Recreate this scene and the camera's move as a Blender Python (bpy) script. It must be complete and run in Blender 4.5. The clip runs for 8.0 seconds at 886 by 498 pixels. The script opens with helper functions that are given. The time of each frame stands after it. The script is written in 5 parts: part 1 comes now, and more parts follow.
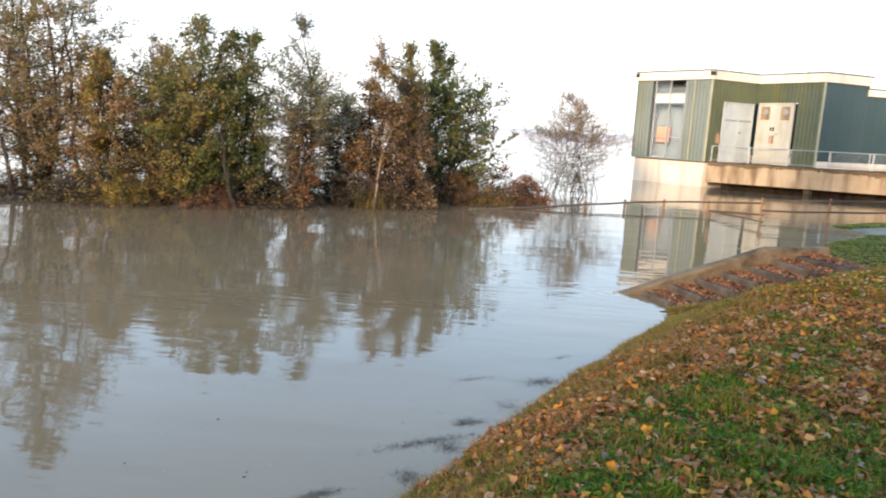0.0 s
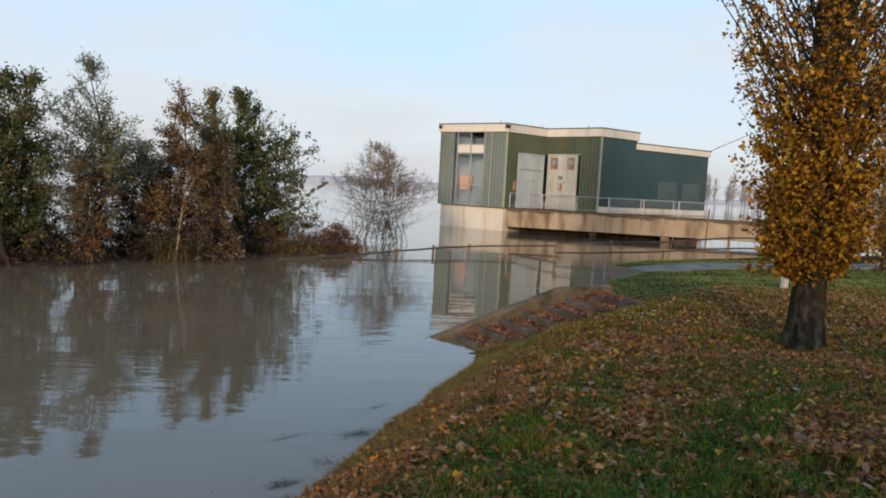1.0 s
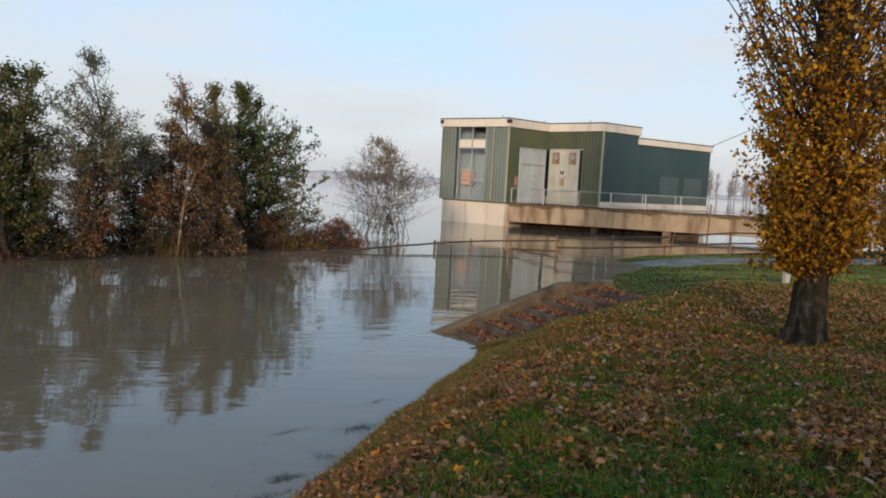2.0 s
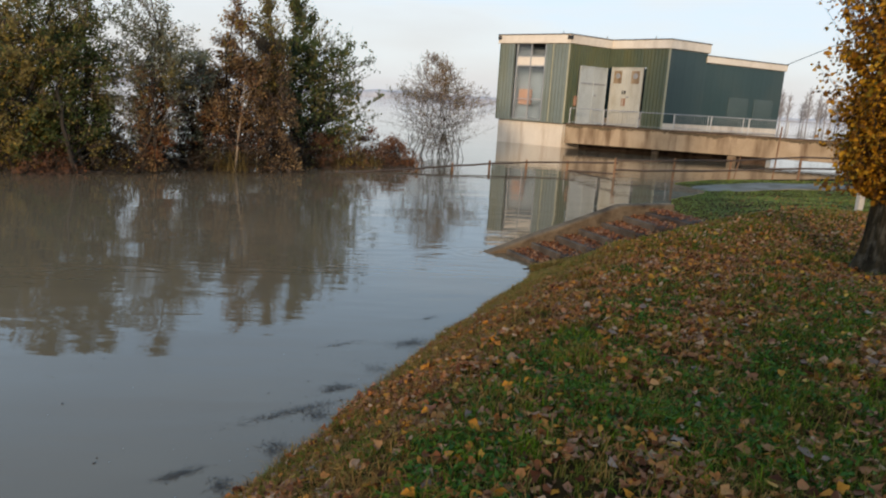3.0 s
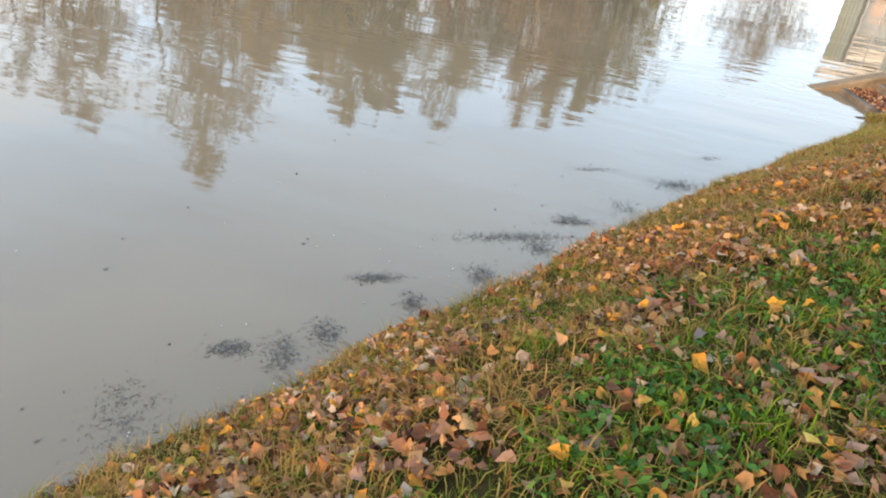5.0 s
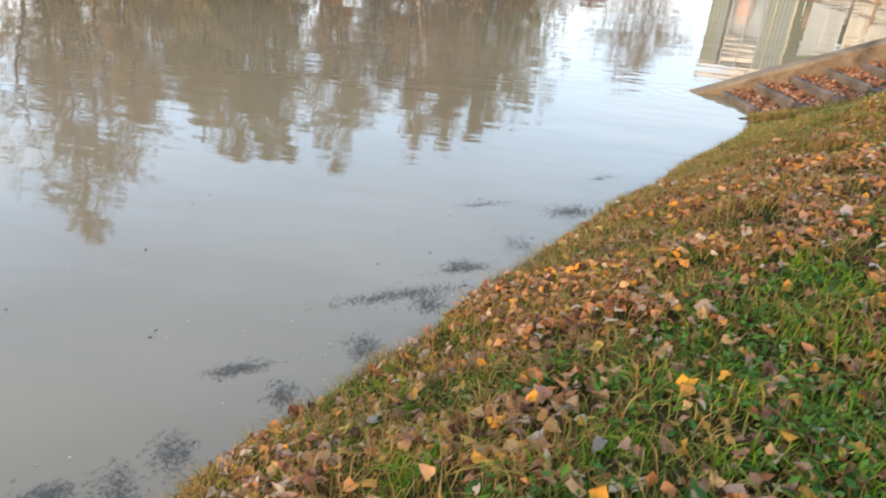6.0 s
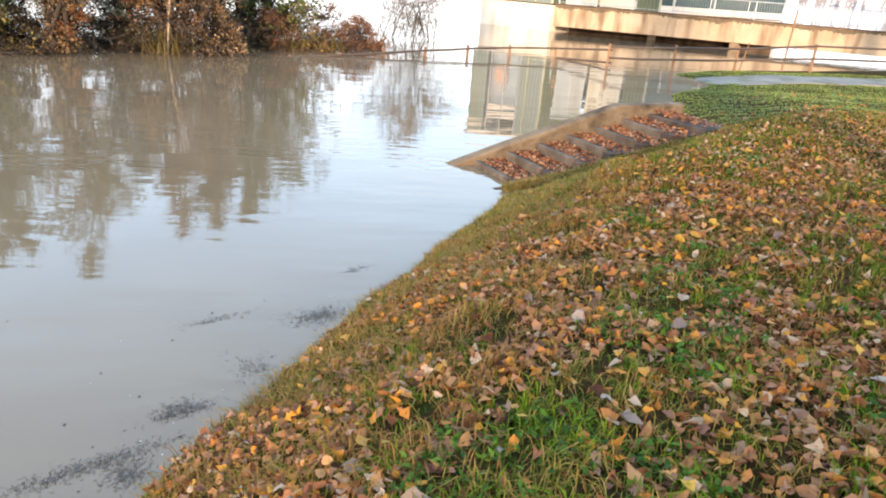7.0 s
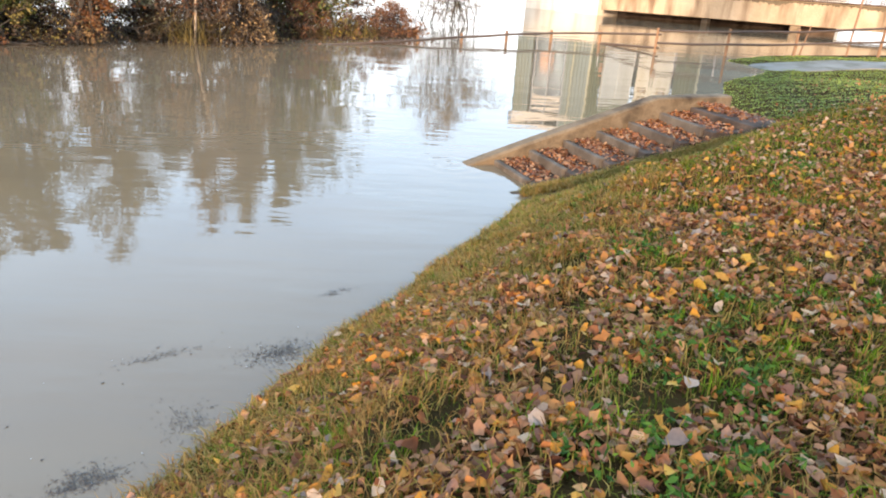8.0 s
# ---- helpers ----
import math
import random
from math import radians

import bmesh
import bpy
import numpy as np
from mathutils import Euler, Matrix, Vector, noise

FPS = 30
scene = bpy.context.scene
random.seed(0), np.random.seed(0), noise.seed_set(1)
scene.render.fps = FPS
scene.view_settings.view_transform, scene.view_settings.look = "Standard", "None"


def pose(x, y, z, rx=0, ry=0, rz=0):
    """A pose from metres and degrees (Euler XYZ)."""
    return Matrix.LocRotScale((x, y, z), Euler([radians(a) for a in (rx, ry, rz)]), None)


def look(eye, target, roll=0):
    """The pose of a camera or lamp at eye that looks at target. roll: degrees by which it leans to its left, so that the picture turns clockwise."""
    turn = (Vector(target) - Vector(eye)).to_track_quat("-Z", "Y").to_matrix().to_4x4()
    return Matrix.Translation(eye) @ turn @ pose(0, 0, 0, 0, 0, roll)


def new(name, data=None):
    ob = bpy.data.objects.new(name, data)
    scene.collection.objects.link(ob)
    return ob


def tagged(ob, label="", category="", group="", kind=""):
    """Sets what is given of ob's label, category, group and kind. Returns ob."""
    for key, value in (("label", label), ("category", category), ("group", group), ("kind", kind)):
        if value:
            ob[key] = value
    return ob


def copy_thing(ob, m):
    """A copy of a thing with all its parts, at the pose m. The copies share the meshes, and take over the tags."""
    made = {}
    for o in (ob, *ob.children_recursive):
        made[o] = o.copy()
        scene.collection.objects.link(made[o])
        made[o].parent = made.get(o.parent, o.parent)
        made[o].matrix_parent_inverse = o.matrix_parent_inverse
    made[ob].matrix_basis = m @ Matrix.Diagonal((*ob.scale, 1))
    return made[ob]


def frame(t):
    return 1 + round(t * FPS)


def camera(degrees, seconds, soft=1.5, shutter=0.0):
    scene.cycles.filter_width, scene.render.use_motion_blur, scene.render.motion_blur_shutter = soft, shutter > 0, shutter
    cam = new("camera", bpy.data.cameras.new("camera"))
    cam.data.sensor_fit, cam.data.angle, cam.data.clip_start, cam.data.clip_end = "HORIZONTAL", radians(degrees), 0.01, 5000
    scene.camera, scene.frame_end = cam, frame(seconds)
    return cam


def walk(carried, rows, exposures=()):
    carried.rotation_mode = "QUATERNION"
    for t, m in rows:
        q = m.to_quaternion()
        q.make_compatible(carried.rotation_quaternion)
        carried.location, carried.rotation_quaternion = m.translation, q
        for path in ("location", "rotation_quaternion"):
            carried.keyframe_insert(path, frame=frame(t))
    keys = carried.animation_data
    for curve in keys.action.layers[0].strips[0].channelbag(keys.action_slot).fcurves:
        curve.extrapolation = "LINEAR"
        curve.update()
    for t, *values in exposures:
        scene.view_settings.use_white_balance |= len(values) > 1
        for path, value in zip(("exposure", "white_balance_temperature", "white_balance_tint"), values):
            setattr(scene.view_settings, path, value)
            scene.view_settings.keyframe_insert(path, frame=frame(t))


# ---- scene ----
cam = camera(65.0, 8.0, soft=1.9, shutter=0.12)
PATH = [
    (0, (0.186, 0.557, 2.901), (0.004, 2.52, 2.566), 3.0),
    (0.5, (0.217, 0.506, 2.956), (0.4, 2.485, 2.725), 2.6),
    (1, (0.206, 0.494, 2.976), (0.549, 2.457, 2.8), 3.0),
    (2.5, (0.217, 0.511, 2.964), (0.547, 2.471, 2.739), 3.1),
    (3, (0.244, 0.639, 2.896), (0.438, 2.584, 2.476), 3.5),
    (3.5, (0.244, 0.825, 2.8), (0.203, 2.687, 2.071), 2.1),
    (4, (0.213, 1.165, 2.75), (0.015, 2.985, 1.943), 5.7),
    (4.5, (0.39, 1.451, 2.738), (-0.054, 3.16, 1.797), 7.6),
    (4.7, (0.432, 1.544, 2.745), (-0.096, 3.19, 1.737), 8.1),
    (5.8, (0.5, 2.402, 2.606), (0.138, 4.101, 1.614), 2.3),
    (6, (0.552, 2.483, 2.649), (0.256, 4.231, 1.723), 3.8),
    (6.5, (0.765, 2.909, 2.725), (0.762, 4.758, 1.961), 4.0),
    (7, (0.991, 3.308, 2.701), (1.242, 5.156, 1.979), 4.6),
    (7.5, (1.302, 3.73, 2.717), (1.455, 5.561, 1.928), 4.9),
    (8, (1.566, 4.2, 2.693), (1.681, 6.044, 1.925), 3.7),
]
EXPOSURES = [(0, 0.75, 6550, 11), (0.5, -0.1, 6350, 10), (1, -0.4, 6250, 10), (2.5, -0.45, 6350, 11), (3, -0.3, 6500, 10), (3.5, 0.43, 7000, 12), (4, 1.1, 7200, 13),
             (4.5, 1.3, 7100, 13), (6, 1.3, 6800, 13), (7, 1.35, 6700, 14), (8, 1.35, 6750, 14)]
walk(cam, [(t, look(eye, target, roll)) for t, eye, target, roll in PATH], EXPOSURES)
# ---------------------------------------------------------------- light
SUN_EL, SUN_AZ = 9.0, 199.0          # degrees; azimuth clockwise from +y
world = bpy.data.worlds.new("sky")
scene.world = world
world.use_nodes = True
wn, wl = world.node_tree.nodes, world.node_tree.links
wn.clear()
sky = wn.new("ShaderNodeTexSky")
sky.sky_type, sky.sun_disc = "NISHITA", False
sky.sun_elevation, sky.sun_rotation = radians(SUN_EL), radians(SUN_AZ)
sky.air_density, sky.dust_density, sky.ozone_density = 1.0, 1.6, 1.0
# thin high haze: whiter near the horizon, bluer above, with faint streaks
wtc, wsep = wn.new("ShaderNodeTexCoord"), wn.new("ShaderNodeSeparateXYZ")
wl.new(wtc.outputs["Generated"], wsep.inputs[0])
wmp = wn.new("ShaderNodeMapping")
wmp.inputs["Scale"].default_value = (1.0, 1.0, 5.0)
wl.new(wtc.outputs["Generated"], wmp.inputs[0])
wnoise = wn.new("ShaderNodeTexNoise")
wnoise.inputs["Scale"].default_value, wnoise.inputs["Detail"].default_value = 2.8, 5.0
wl.new(wmp.outputs[0], wnoise.inputs["Vector"])
wadd = wn.new("ShaderNodeMath")
wadd.operation = "MULTIPLY_ADD"
wadd.inputs[1].default_value, wadd.inputs[2].default_value = 0.5, -0.235
wl.new(wnoise.outputs[0], wadd.inputs[0])
wsum = wn.new("ShaderNodeMath")
wsum.operation = "SUBTRACT"
wl.new(wsep.outputs[2], wsum.inputs[0])
wl.new(wadd.outputs[0], wsum.inputs[1])
wramp = wn.new("ShaderNodeValToRGB")
we = wramp.color_ramp.elements
we[0].position, we[0].color = 0.0, (0.80, 0.81, 0.85, 1)
we[1].position, we[1].color = 0.72, (0.36, 0.62, 1.0, 1)
we.new(0.10).color = (0.86, 0.91, 0.97, 1)
we.new(0.32).color = (0.66, 0.97, 1.32, 1)
wl.new(wsum.outputs[0], wramp.inputs[0])
wgain = wn.new("ShaderNodeMix")
wgain.data_type, wgain.blend_type = "RGBA", "MULTIPLY"
wgain.inputs[0].default_value = 1.0
wgain.inputs[7].default_value = (12.0, 12.0, 12.0, 1)
wgain.clamp_result = False
wl.new(wramp.outputs[0], wgain.inputs[6])
hue = wn.new("ShaderNodeMix")
hue.data_type = "RGBA"
hue.inputs[0].default_value = 0.72
wl.new(wgain.outputs[2], hue.inputs[7])
bgn = wn.new("ShaderNodeBackground")
bgn.inputs["Strength"].default_value = 0.12
won = wn.new("ShaderNodeOutputWorld")
wl.new(sky.outputs[0], hue.inputs[6])
wl.new(hue.outputs[2], bgn.inputs[0])
wl.new(bgn.outputs[0], won.inputs[0])

sun = new("sun", bpy.data.lights.new("sun", "SUN"))
sun.data.energy, sun.data.angle, sun.data.color = 4.2, radians(6), (1.0, 0.78, 0.56)
_d = Vector((math.sin(radians(SUN_AZ)) * math.cos(radians(SUN_EL)), math.cos(radians(SUN_AZ)) * math.cos(radians(SUN_EL)), math.sin(radians(SUN_EL))))
sun.matrix_world = look(_d * 50, (0, 0, 0))


# ---------------------------------------------------------------- materials
def rgb(c):
    return (c[0], c[1], c[2], 1.0)


def surface(name, colors, scale=2.0, rough=0.85, bump=0.3, fine=40.0, dist=0.01, island=0.0, metal=0.0, spec=0.4, stain=None, obj=0.0, thru=0.0, stretch=(1, 1, 1)):
    """A procedural surface: a broad noise between the colours, a fine grain with relief, and if wished a shade of its own for each piece."""
    m = bpy.data.materials.new(name)
    m.use_nodes = True
    n, l = m.node_tree.nodes, m.node_tree.links
    b = n["Principled BSDF"]
    b.inputs["Roughness"].default_value, b.inputs["Metallic"].default_value = rough, metal
    b.inputs["Specular IOR Level"].default_value = spec
    tc, mp = n.new("ShaderNodeTexCoord"), n.new("ShaderNodeMapping")
    mp.inputs["Scale"].default_value = stretch
    l.new(tc.outputs["Object"], mp.inputs[0])
    broad = n.new("ShaderNodeTexNoise")
    broad.inputs["Scale"].default_value, broad.inputs["Detail"].default_value = scale, 5.0
    l.new(mp.outputs[0], broad.inputs["Vector"])
    grain = n.new("ShaderNodeTexNoise")
    grain.inputs["Scale"].default_value, grain.inputs["Detail"].default_value = fine, 3.0
    l.new(mp.outputs[0], grain.inputs["Vector"])
    ramp = n.new("ShaderNodeValToRGB")
    e = ramp.color_ramp.elements
    for i, c in enumerate(colors):
        p = 0.28 + 0.44 * i / max(1, len(colors) - 1)
        if i < 2:
            e[i].position, e[i].color = p, rgb(c)
        else:
            e.new(p).color = rgb(c)
    fac = broad.outputs[0]
    if island or obj:
        src = n.new("ShaderNodeNewGeometry").outputs["Random Per Island"] if island else n.new("ShaderNodeObjectInfo").outputs["Random"]
        mix = n.new("ShaderNodeMix")
        mix.inputs[0].default_value = island or obj
        l.new(fac, mix.inputs[2])
        mr = n.new("ShaderNodeMapRange")
        mr.inputs[3].default_value, mr.inputs[4].default_value = 0.25, 0.75
        l.new(src, mr.inputs[0])
        l.new(mr.outputs[0], mix.inputs[3])
        fac = mix.outputs[0]
    l.new(fac, ramp.inputs[0])
    gm = n.new("ShaderNodeMapRange")
    gm.inputs[3].default_value, gm.inputs[4].default_value = 0.72, 1.25
    l.new(grain.outputs[0], gm.inputs[0])
    mul = n.new("ShaderNodeMix")
    mul.data_type, mul.blend_type = "RGBA", "MULTIPLY"
    mul.inputs[0].default_value = 1.0
    l.new(ramp.outputs[0], mul.inputs[6])
    l.new(gm.outputs[0], mul.inputs[7])
    col = mul.outputs[2]
    if stain:
        sc, sscale, amount, sstretch = stain
        smp = n.new("ShaderNodeMapping")
        smp.inputs["Scale"].default_value = sstretch
        l.new(tc.outputs["Object"], smp.inputs[0])
        sn = n.new("ShaderNodeTexNoise")
        sn.inputs["Scale"].default_value, sn.inputs["Detail"].default_value = sscale, 6.0
        l.new(smp.outputs[0], sn.inputs["Vector"])
        sr = n.new("ShaderNodeMapRange")
        sr.inputs[1].default_value, sr.inputs[2].default_value, sr.inputs[4].default_value = 0.48, 0.68, amount
        l.new(sn.outputs[0], sr.inputs[0])
        sm = n.new("ShaderNodeMix")
        sm.data_type = "RGBA"
        sm.inputs[7].default_value = rgb(sc)
        l.new(sr.outputs[0], sm.inputs[0])
        l.new(col, sm.inputs[6])
        col = sm.outputs[2]
    l.new(col, b.inputs["Base Color"])
    if bump:
        bp = n.new("ShaderNodeBump")
        bp.inputs["Strength"].default_value, bp.inputs["Distance"].default_value = bump, dist
        l.new(grain.outputs[0], bp.inputs["Height"])
        l.new(bp.outputs[0], b.inputs["Normal"])
    if thru:
        tr = n.new("ShaderNodeBsdfTranslucent")
        l.new(col, tr.inputs[0])
        ms = n.new("ShaderNodeMixShader")
        ms.inputs[0].default_value = thru
        out = n["Material Output"]
        l.new(b.outputs[0], ms.inputs[1])
        l.new(tr.outputs[0], ms.inputs[2])
        l.new(ms.outputs[0], out.inputs[0])
    return m


def water_surface():
    m = bpy.data.materials.new("muddy flood water")
    m.use_nodes = True
    n, l = m.node_tree.nodes, m.node_tree.links
    b = n["Principled BSDF"]
    b.inputs["Roughness"].default_value, b.inputs["IOR"].default_value = 0.035, 1.44
    tc = n.new("ShaderNodeTexCoord")
    silt = n.new("ShaderNodeTexNoise")
    silt.inputs["Scale"].default_value, silt.inputs["Detail"].default_value = 0.25, 4
    l.new(tc.outputs["Object"], silt.inputs["Vector"])
    ramp = n.new("ShaderNodeValToRGB")
    ramp.color_ramp.elements[0].position, ramp.color_ramp.elements[0].color = 0.3, (0.158, 0.107, 0.059, 1)
    ramp.color_ramp.elements[1].position, ramp.color_ramp.elements[1].color = 0.7, (0.186, 0.128, 0.074, 1)
    l.new(silt.outputs[0], ramp.inputs[0])
    l.new(ramp.outputs[0], b.inputs["Base Color"])
    # calm and ruffled patches
    calm = n.new("ShaderNodeTexNoise")
    calm.inputs["Scale"].default_value, calm.inputs["Detail"].default_value = 0.11, 2
    l.new(tc.outputs["Object"], calm.inputs["Vector"])
    gust = n.new("ShaderNodeMapRange")
    gust.inputs[1].default_value, gust.inputs[2].default_value = 0.38, 0.62
    gust.inputs[3].default_value, gust.inputs[4].default_value = 0.25, 1.0
    l.new(calm.outputs[0], gust.inputs[0])
    last = None
    for scale, stretch, strength, ruffled in ((0.75, (0.45, 1.5, 1), 0.011, False), (2.8, (0.5, 1.7, 1), 0.0050, True), (9.0, (0.6, 1.6, 1), 0.0007, True), (0.14, (1, 1, 1), 0.012, False)):
        mp = n.new("ShaderNodeMapping")
        mp.inputs["Scale"].default_value, mp.inputs["Rotation"].default_value = stretch, (0, 0, 0.12)
        l.new(tc.outputs["Object"], mp.inputs[0])
        wv = n.new("ShaderNodeTexNoise")
        wv.inputs["Scale"].default_value, wv.inputs["Detail"].default_value = scale, 1.5
        l.new(mp.outputs[0], wv.inputs["Vector"])
        bp = n.new("ShaderNodeBump")
        bp.inputs["Strength"].default_value, bp.inputs["Distance"].default_value = 1.0, strength
        if ruffled:
            l.new(gust.outputs[0], bp.inputs["Strength"])
        l.new(wv.outputs[0], bp.inputs["Height"])
        if last:
            l.new(last.outputs[0], bp.inputs["Normal"])
        last = bp
    # rings where the current meets the foot of the cheek wall
    off = n.new("ShaderNodeVectorMath")
    off.operation = "SUBTRACT"
    off.inputs[1].default_value = (2.2, 13.85, 0)
    l.new(tc.outputs["Object"], off.inputs[0])
    dist = n.new("ShaderNodeVectorMath")
    dist.operation = "LENGTH"
    l.new(off.outputs[0], dist.inputs[0])
    fade = n.new("ShaderNodeMapRange")
    fade.inputs[1].default_value, fade.inputs[2].default_value, fade.inputs[3].default_value, fade.inputs[4].default_value = 0.05, 0.75, 1.0, 0.0
    l.new(dist.outputs["Value"], fade.inputs[0])
    phase = n.new("ShaderNodeMath")
    phase.operation = "MULTIPLY"
    phase.inputs[1].default_value = 26.0
    l.new(dist.outputs["Value"], phase.inputs[0])
    ring = n.new("ShaderNodeMath")
    ring.operation = "SINE"
    l.new(phase.outputs[0], ring.inputs[0])
    high = n.new("ShaderNodeMath")
    high.operation = "MULTIPLY"
    l.new(ring.outputs[0], high.inputs[0])
    l.new(fade.outputs[0], high.inputs[1])
    bp = n.new("ShaderNodeBump")
    bp.inputs["Strength"].default_value, bp.inputs["Distance"].default_value = 1.0, 0.0016
    l.new(high.outputs[0], bp.inputs["Height"])
    l.new(last.outputs[0], bp.inputs["Normal"])
    l.new(bp.outputs[0], b.inputs["Normal"])
    return m


WATER = water_surface()
SOIL = surface("bank soil and thatch under turf", [(0.022, 0.018, 0.006), (0.055, 0.03, 0.011), (0.035, 0.035, 0.007)], 4.0, 0.97, 0.8, 70, 0.02, spec=0.02)
GRASS = surface("grass blades", [(0.0381, 0.0672, 0.00672), (0.101, 0.123, 0.0112), (0.224, 0.174, 0.0269), (0.403, 0.252, 0.0672)], 0.6, 0.75, 0, 5, island=0.85, thru=0.2, spec=0.06)
HERB = surface("broad green weed leaves", [(0.02, 0.052, 0.008), (0.05, 0.112, 0.014), (0.125, 0.19, 0.02)], 1.0, 0.6, 0, 30, island=0.8, thru=0.2, spec=0.12)
LITTER = surface("fallen poplar leaves", [(0.08, 0.029, 0.015), (0.27, 0.085, 0.028), (0.38, 0.19, 0.11), (0.44, 0.145, 0.036), (0.57, 0.27, 0.10), (0.19, 0.08, 0.05), (0.34, 0.135, 0.055), (0.64, 0.245, 0.028), (0.25, 0.10, 0.058), (0.50, 0.31, 0.18)], 1.0, 0.85, 0.2, 60, island=0.97, thru=0.15, spec=0.08)
CONCRETE = surface("weathered cream concrete", [(0.55, 0.47, 0.37), (0.64, 0.56, 0.45)], 0.6, 0.9, 0.3, 25, 0.01, stain=((0.28, 0.17, 0.09), 1.2, 0.4, (1.5, 1.5, 0.25)))
DECKCON = surface("rust-stained concrete", [(0.27, 0.19, 0.112), (0.40, 0.30, 0.195)], 0.7, 0.9, 0.4, 20, 0.015, stain=((0.10, 0.055, 0.026), 1.1, 0.8, (1.3, 1.3, 0.22)))
# wet and mossy on steps and coping; under the deck it paints shade
STEPCON = surface("wet mossy concrete, also deck shade", [(0.075, 0.05, 0.036), (0.14, 0.098, 0.072)], 1.8, 0.9, 0.5, 30, 0.01, spec=0.12, stain=((0.028, 0.017, 0.01), 2.0, 0.7, (1, 1, 1)))
PATHCON = surface("pale concrete path", [(0.19, 0.165, 0.13), (0.27, 0.24, 0.195)], 0.8, 0.95, 0.3, 30, 0.005, spec=0.03, stain=((0.09, 0.08, 0.045), 1.5, 0.6, (1, 1, 1)))
# reddish tone: warm sunlight on the fence posts put into the wood colour
WOOD = surface("weathered brown fence wood with sunlit tone", [(0.13, 0.07, 0.036), (0.23, 0.125, 0.065)], 2.0, 0.85, 0.5, 30, 0.01, obj=0.4, stretch=(1, 1, 0.3))
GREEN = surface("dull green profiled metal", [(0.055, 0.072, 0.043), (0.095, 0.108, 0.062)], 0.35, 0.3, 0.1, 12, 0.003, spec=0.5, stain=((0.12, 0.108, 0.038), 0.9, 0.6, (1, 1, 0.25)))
DKGREEN = surface("dark green smooth cladding", [(0.019, 0.043, 0.041), (0.03, 0.055, 0.05)], 0.3, 0.3, 0.08, 10, 0.003, spec=0.5, stain=((0.045, 0.058, 0.046), 0.35, 0.5, (1, 1, 0.8)))
CREAM = surface("cream fascia paint", [(0.62, 0.53, 0.42), (0.72, 0.63, 0.51)], 0.5, 0.7, 0.15, 15, 0.004, stain=((0.35, 0.26, 0.18), 1.0, 0.35, (1, 1, 0.4)))
DOORPAINT = surface("cream door paint", [(0.40, 0.38, 0.315), (0.52, 0.495, 0.42)], 0.8, 0.55, 0.1, 15, 0.003, stain=((0.26, 0.22, 0.15), 1.6, 0.4, (1, 1, 0.25)))
STEEL = surface("galvanised steel", [(0.27, 0.27, 0.27), (0.36, 0.36, 0.355)], 3.0, 0.55, 0.1, 60, 0.002, metal=0.4)
DARK = surface("dark void paint", [(0.02, 0.02, 0.02), (0.035, 0.032, 0.03)], 1.0, 0.9, 0.1, 20)
BARK = surface("grey-brown bark", [(0.02, 0.015, 0.011), (0.052, 0.04, 0.029)], 4.0, 0.95, 0.9, 30, 0.02, stretch=(1, 1, 0.25), stain=((0.022, 0.025, 0.012), 1.5, 0.5, (1, 1, 0.6)))
TWIG = surface("thin brown twigs", [(0.06, 0.042, 0.03), (0.13, 0.09, 0.062)], 3.0, 0.9, 0.2, 30)
REDTWIG = surface("reddish thin twigs", [(0.10, 0.05, 0.032), (0.17, 0.085, 0.05)], 3.0, 0.9, 0.2, 30)
REED = surface("dull yellow reeds", [(0.10, 0.075, 0.025), (0.18, 0.13, 0.045), (0.24, 0.17, 0.07)], 0.9, 0.8, 0, 5, island=0.6, thru=0.2, spec=0.1)
INNER = surface("blue-grey inner wall", [(0.12, 0.145, 0.165), (0.17, 0.20, 0.22)], 0.8, 0.8, 0, 10)
ORANGE = surface("faded orange panel", [(0.24, 0.12, 0.07), (0.32, 0.17, 0.10)], 1.0, 0.6, 0, 10)
YELLOWLEAF = surface("yellow poplar leaves", [(0.06, 0.03, 0.007), (0.15, 0.06, 0.007), (0.34, 0.145, 0.009), (0.60, 0.30, 0.016), (0.18, 0.14, 0.018)], 1.3, 0.6, 0, 30, island=0.8, thru=0.4, spec=0.2)

LAWN = surface("lawn grass", [(0.124, 0.182, 0.0156), (0.208, 0.26, 0.026), (0.325, 0.293, 0.052)], 0.6, 0.6, 0, 5, island=0.5, thru=0.2)
STRAW = surface("straw-coloured grass", [(0.134, 0.14, 0.0157), (0.28, 0.196, 0.0392), (0.426, 0.263, 0.084), (0.403, 0.202, 0.0672)], 0.9, 0.75, 0, 5, island=0.7, thru=0.25, spec=0.06)
YELLOWFALL = surface("fallen yellow leaves", [(0.40, 0.17, 0.015), (0.55, 0.29, 0.03)], 1.0, 0.6, 0.1, 60, island=0.9, thru=0.1)
DEADSTEM = surface("dead grass stems", [(0.103, 0.0437, 0.0115), (0.265, 0.113, 0.0287), (0.425, 0.207, 0.0575), (0.265, 0.172, 0.0253)], 0.9, 0.8, 0, 5, island=0.85, thru=0.15, spec=0.05)
POPBARK = surface("furrowed poplar bark with moss and lichen", [(0.0101, 0.00792, 0.00504), (0.0324, 0.0259, 0.0144), (0.0612, 0.0432, 0.0274)], 7.0, 0.95, 1.0, 24, 0.05, stretch=(1, 1, 0.2), spec=0.1, stain=((0.15, 0.13, 0.095), 12.0, 0.45, (1, 1, 0.6)))
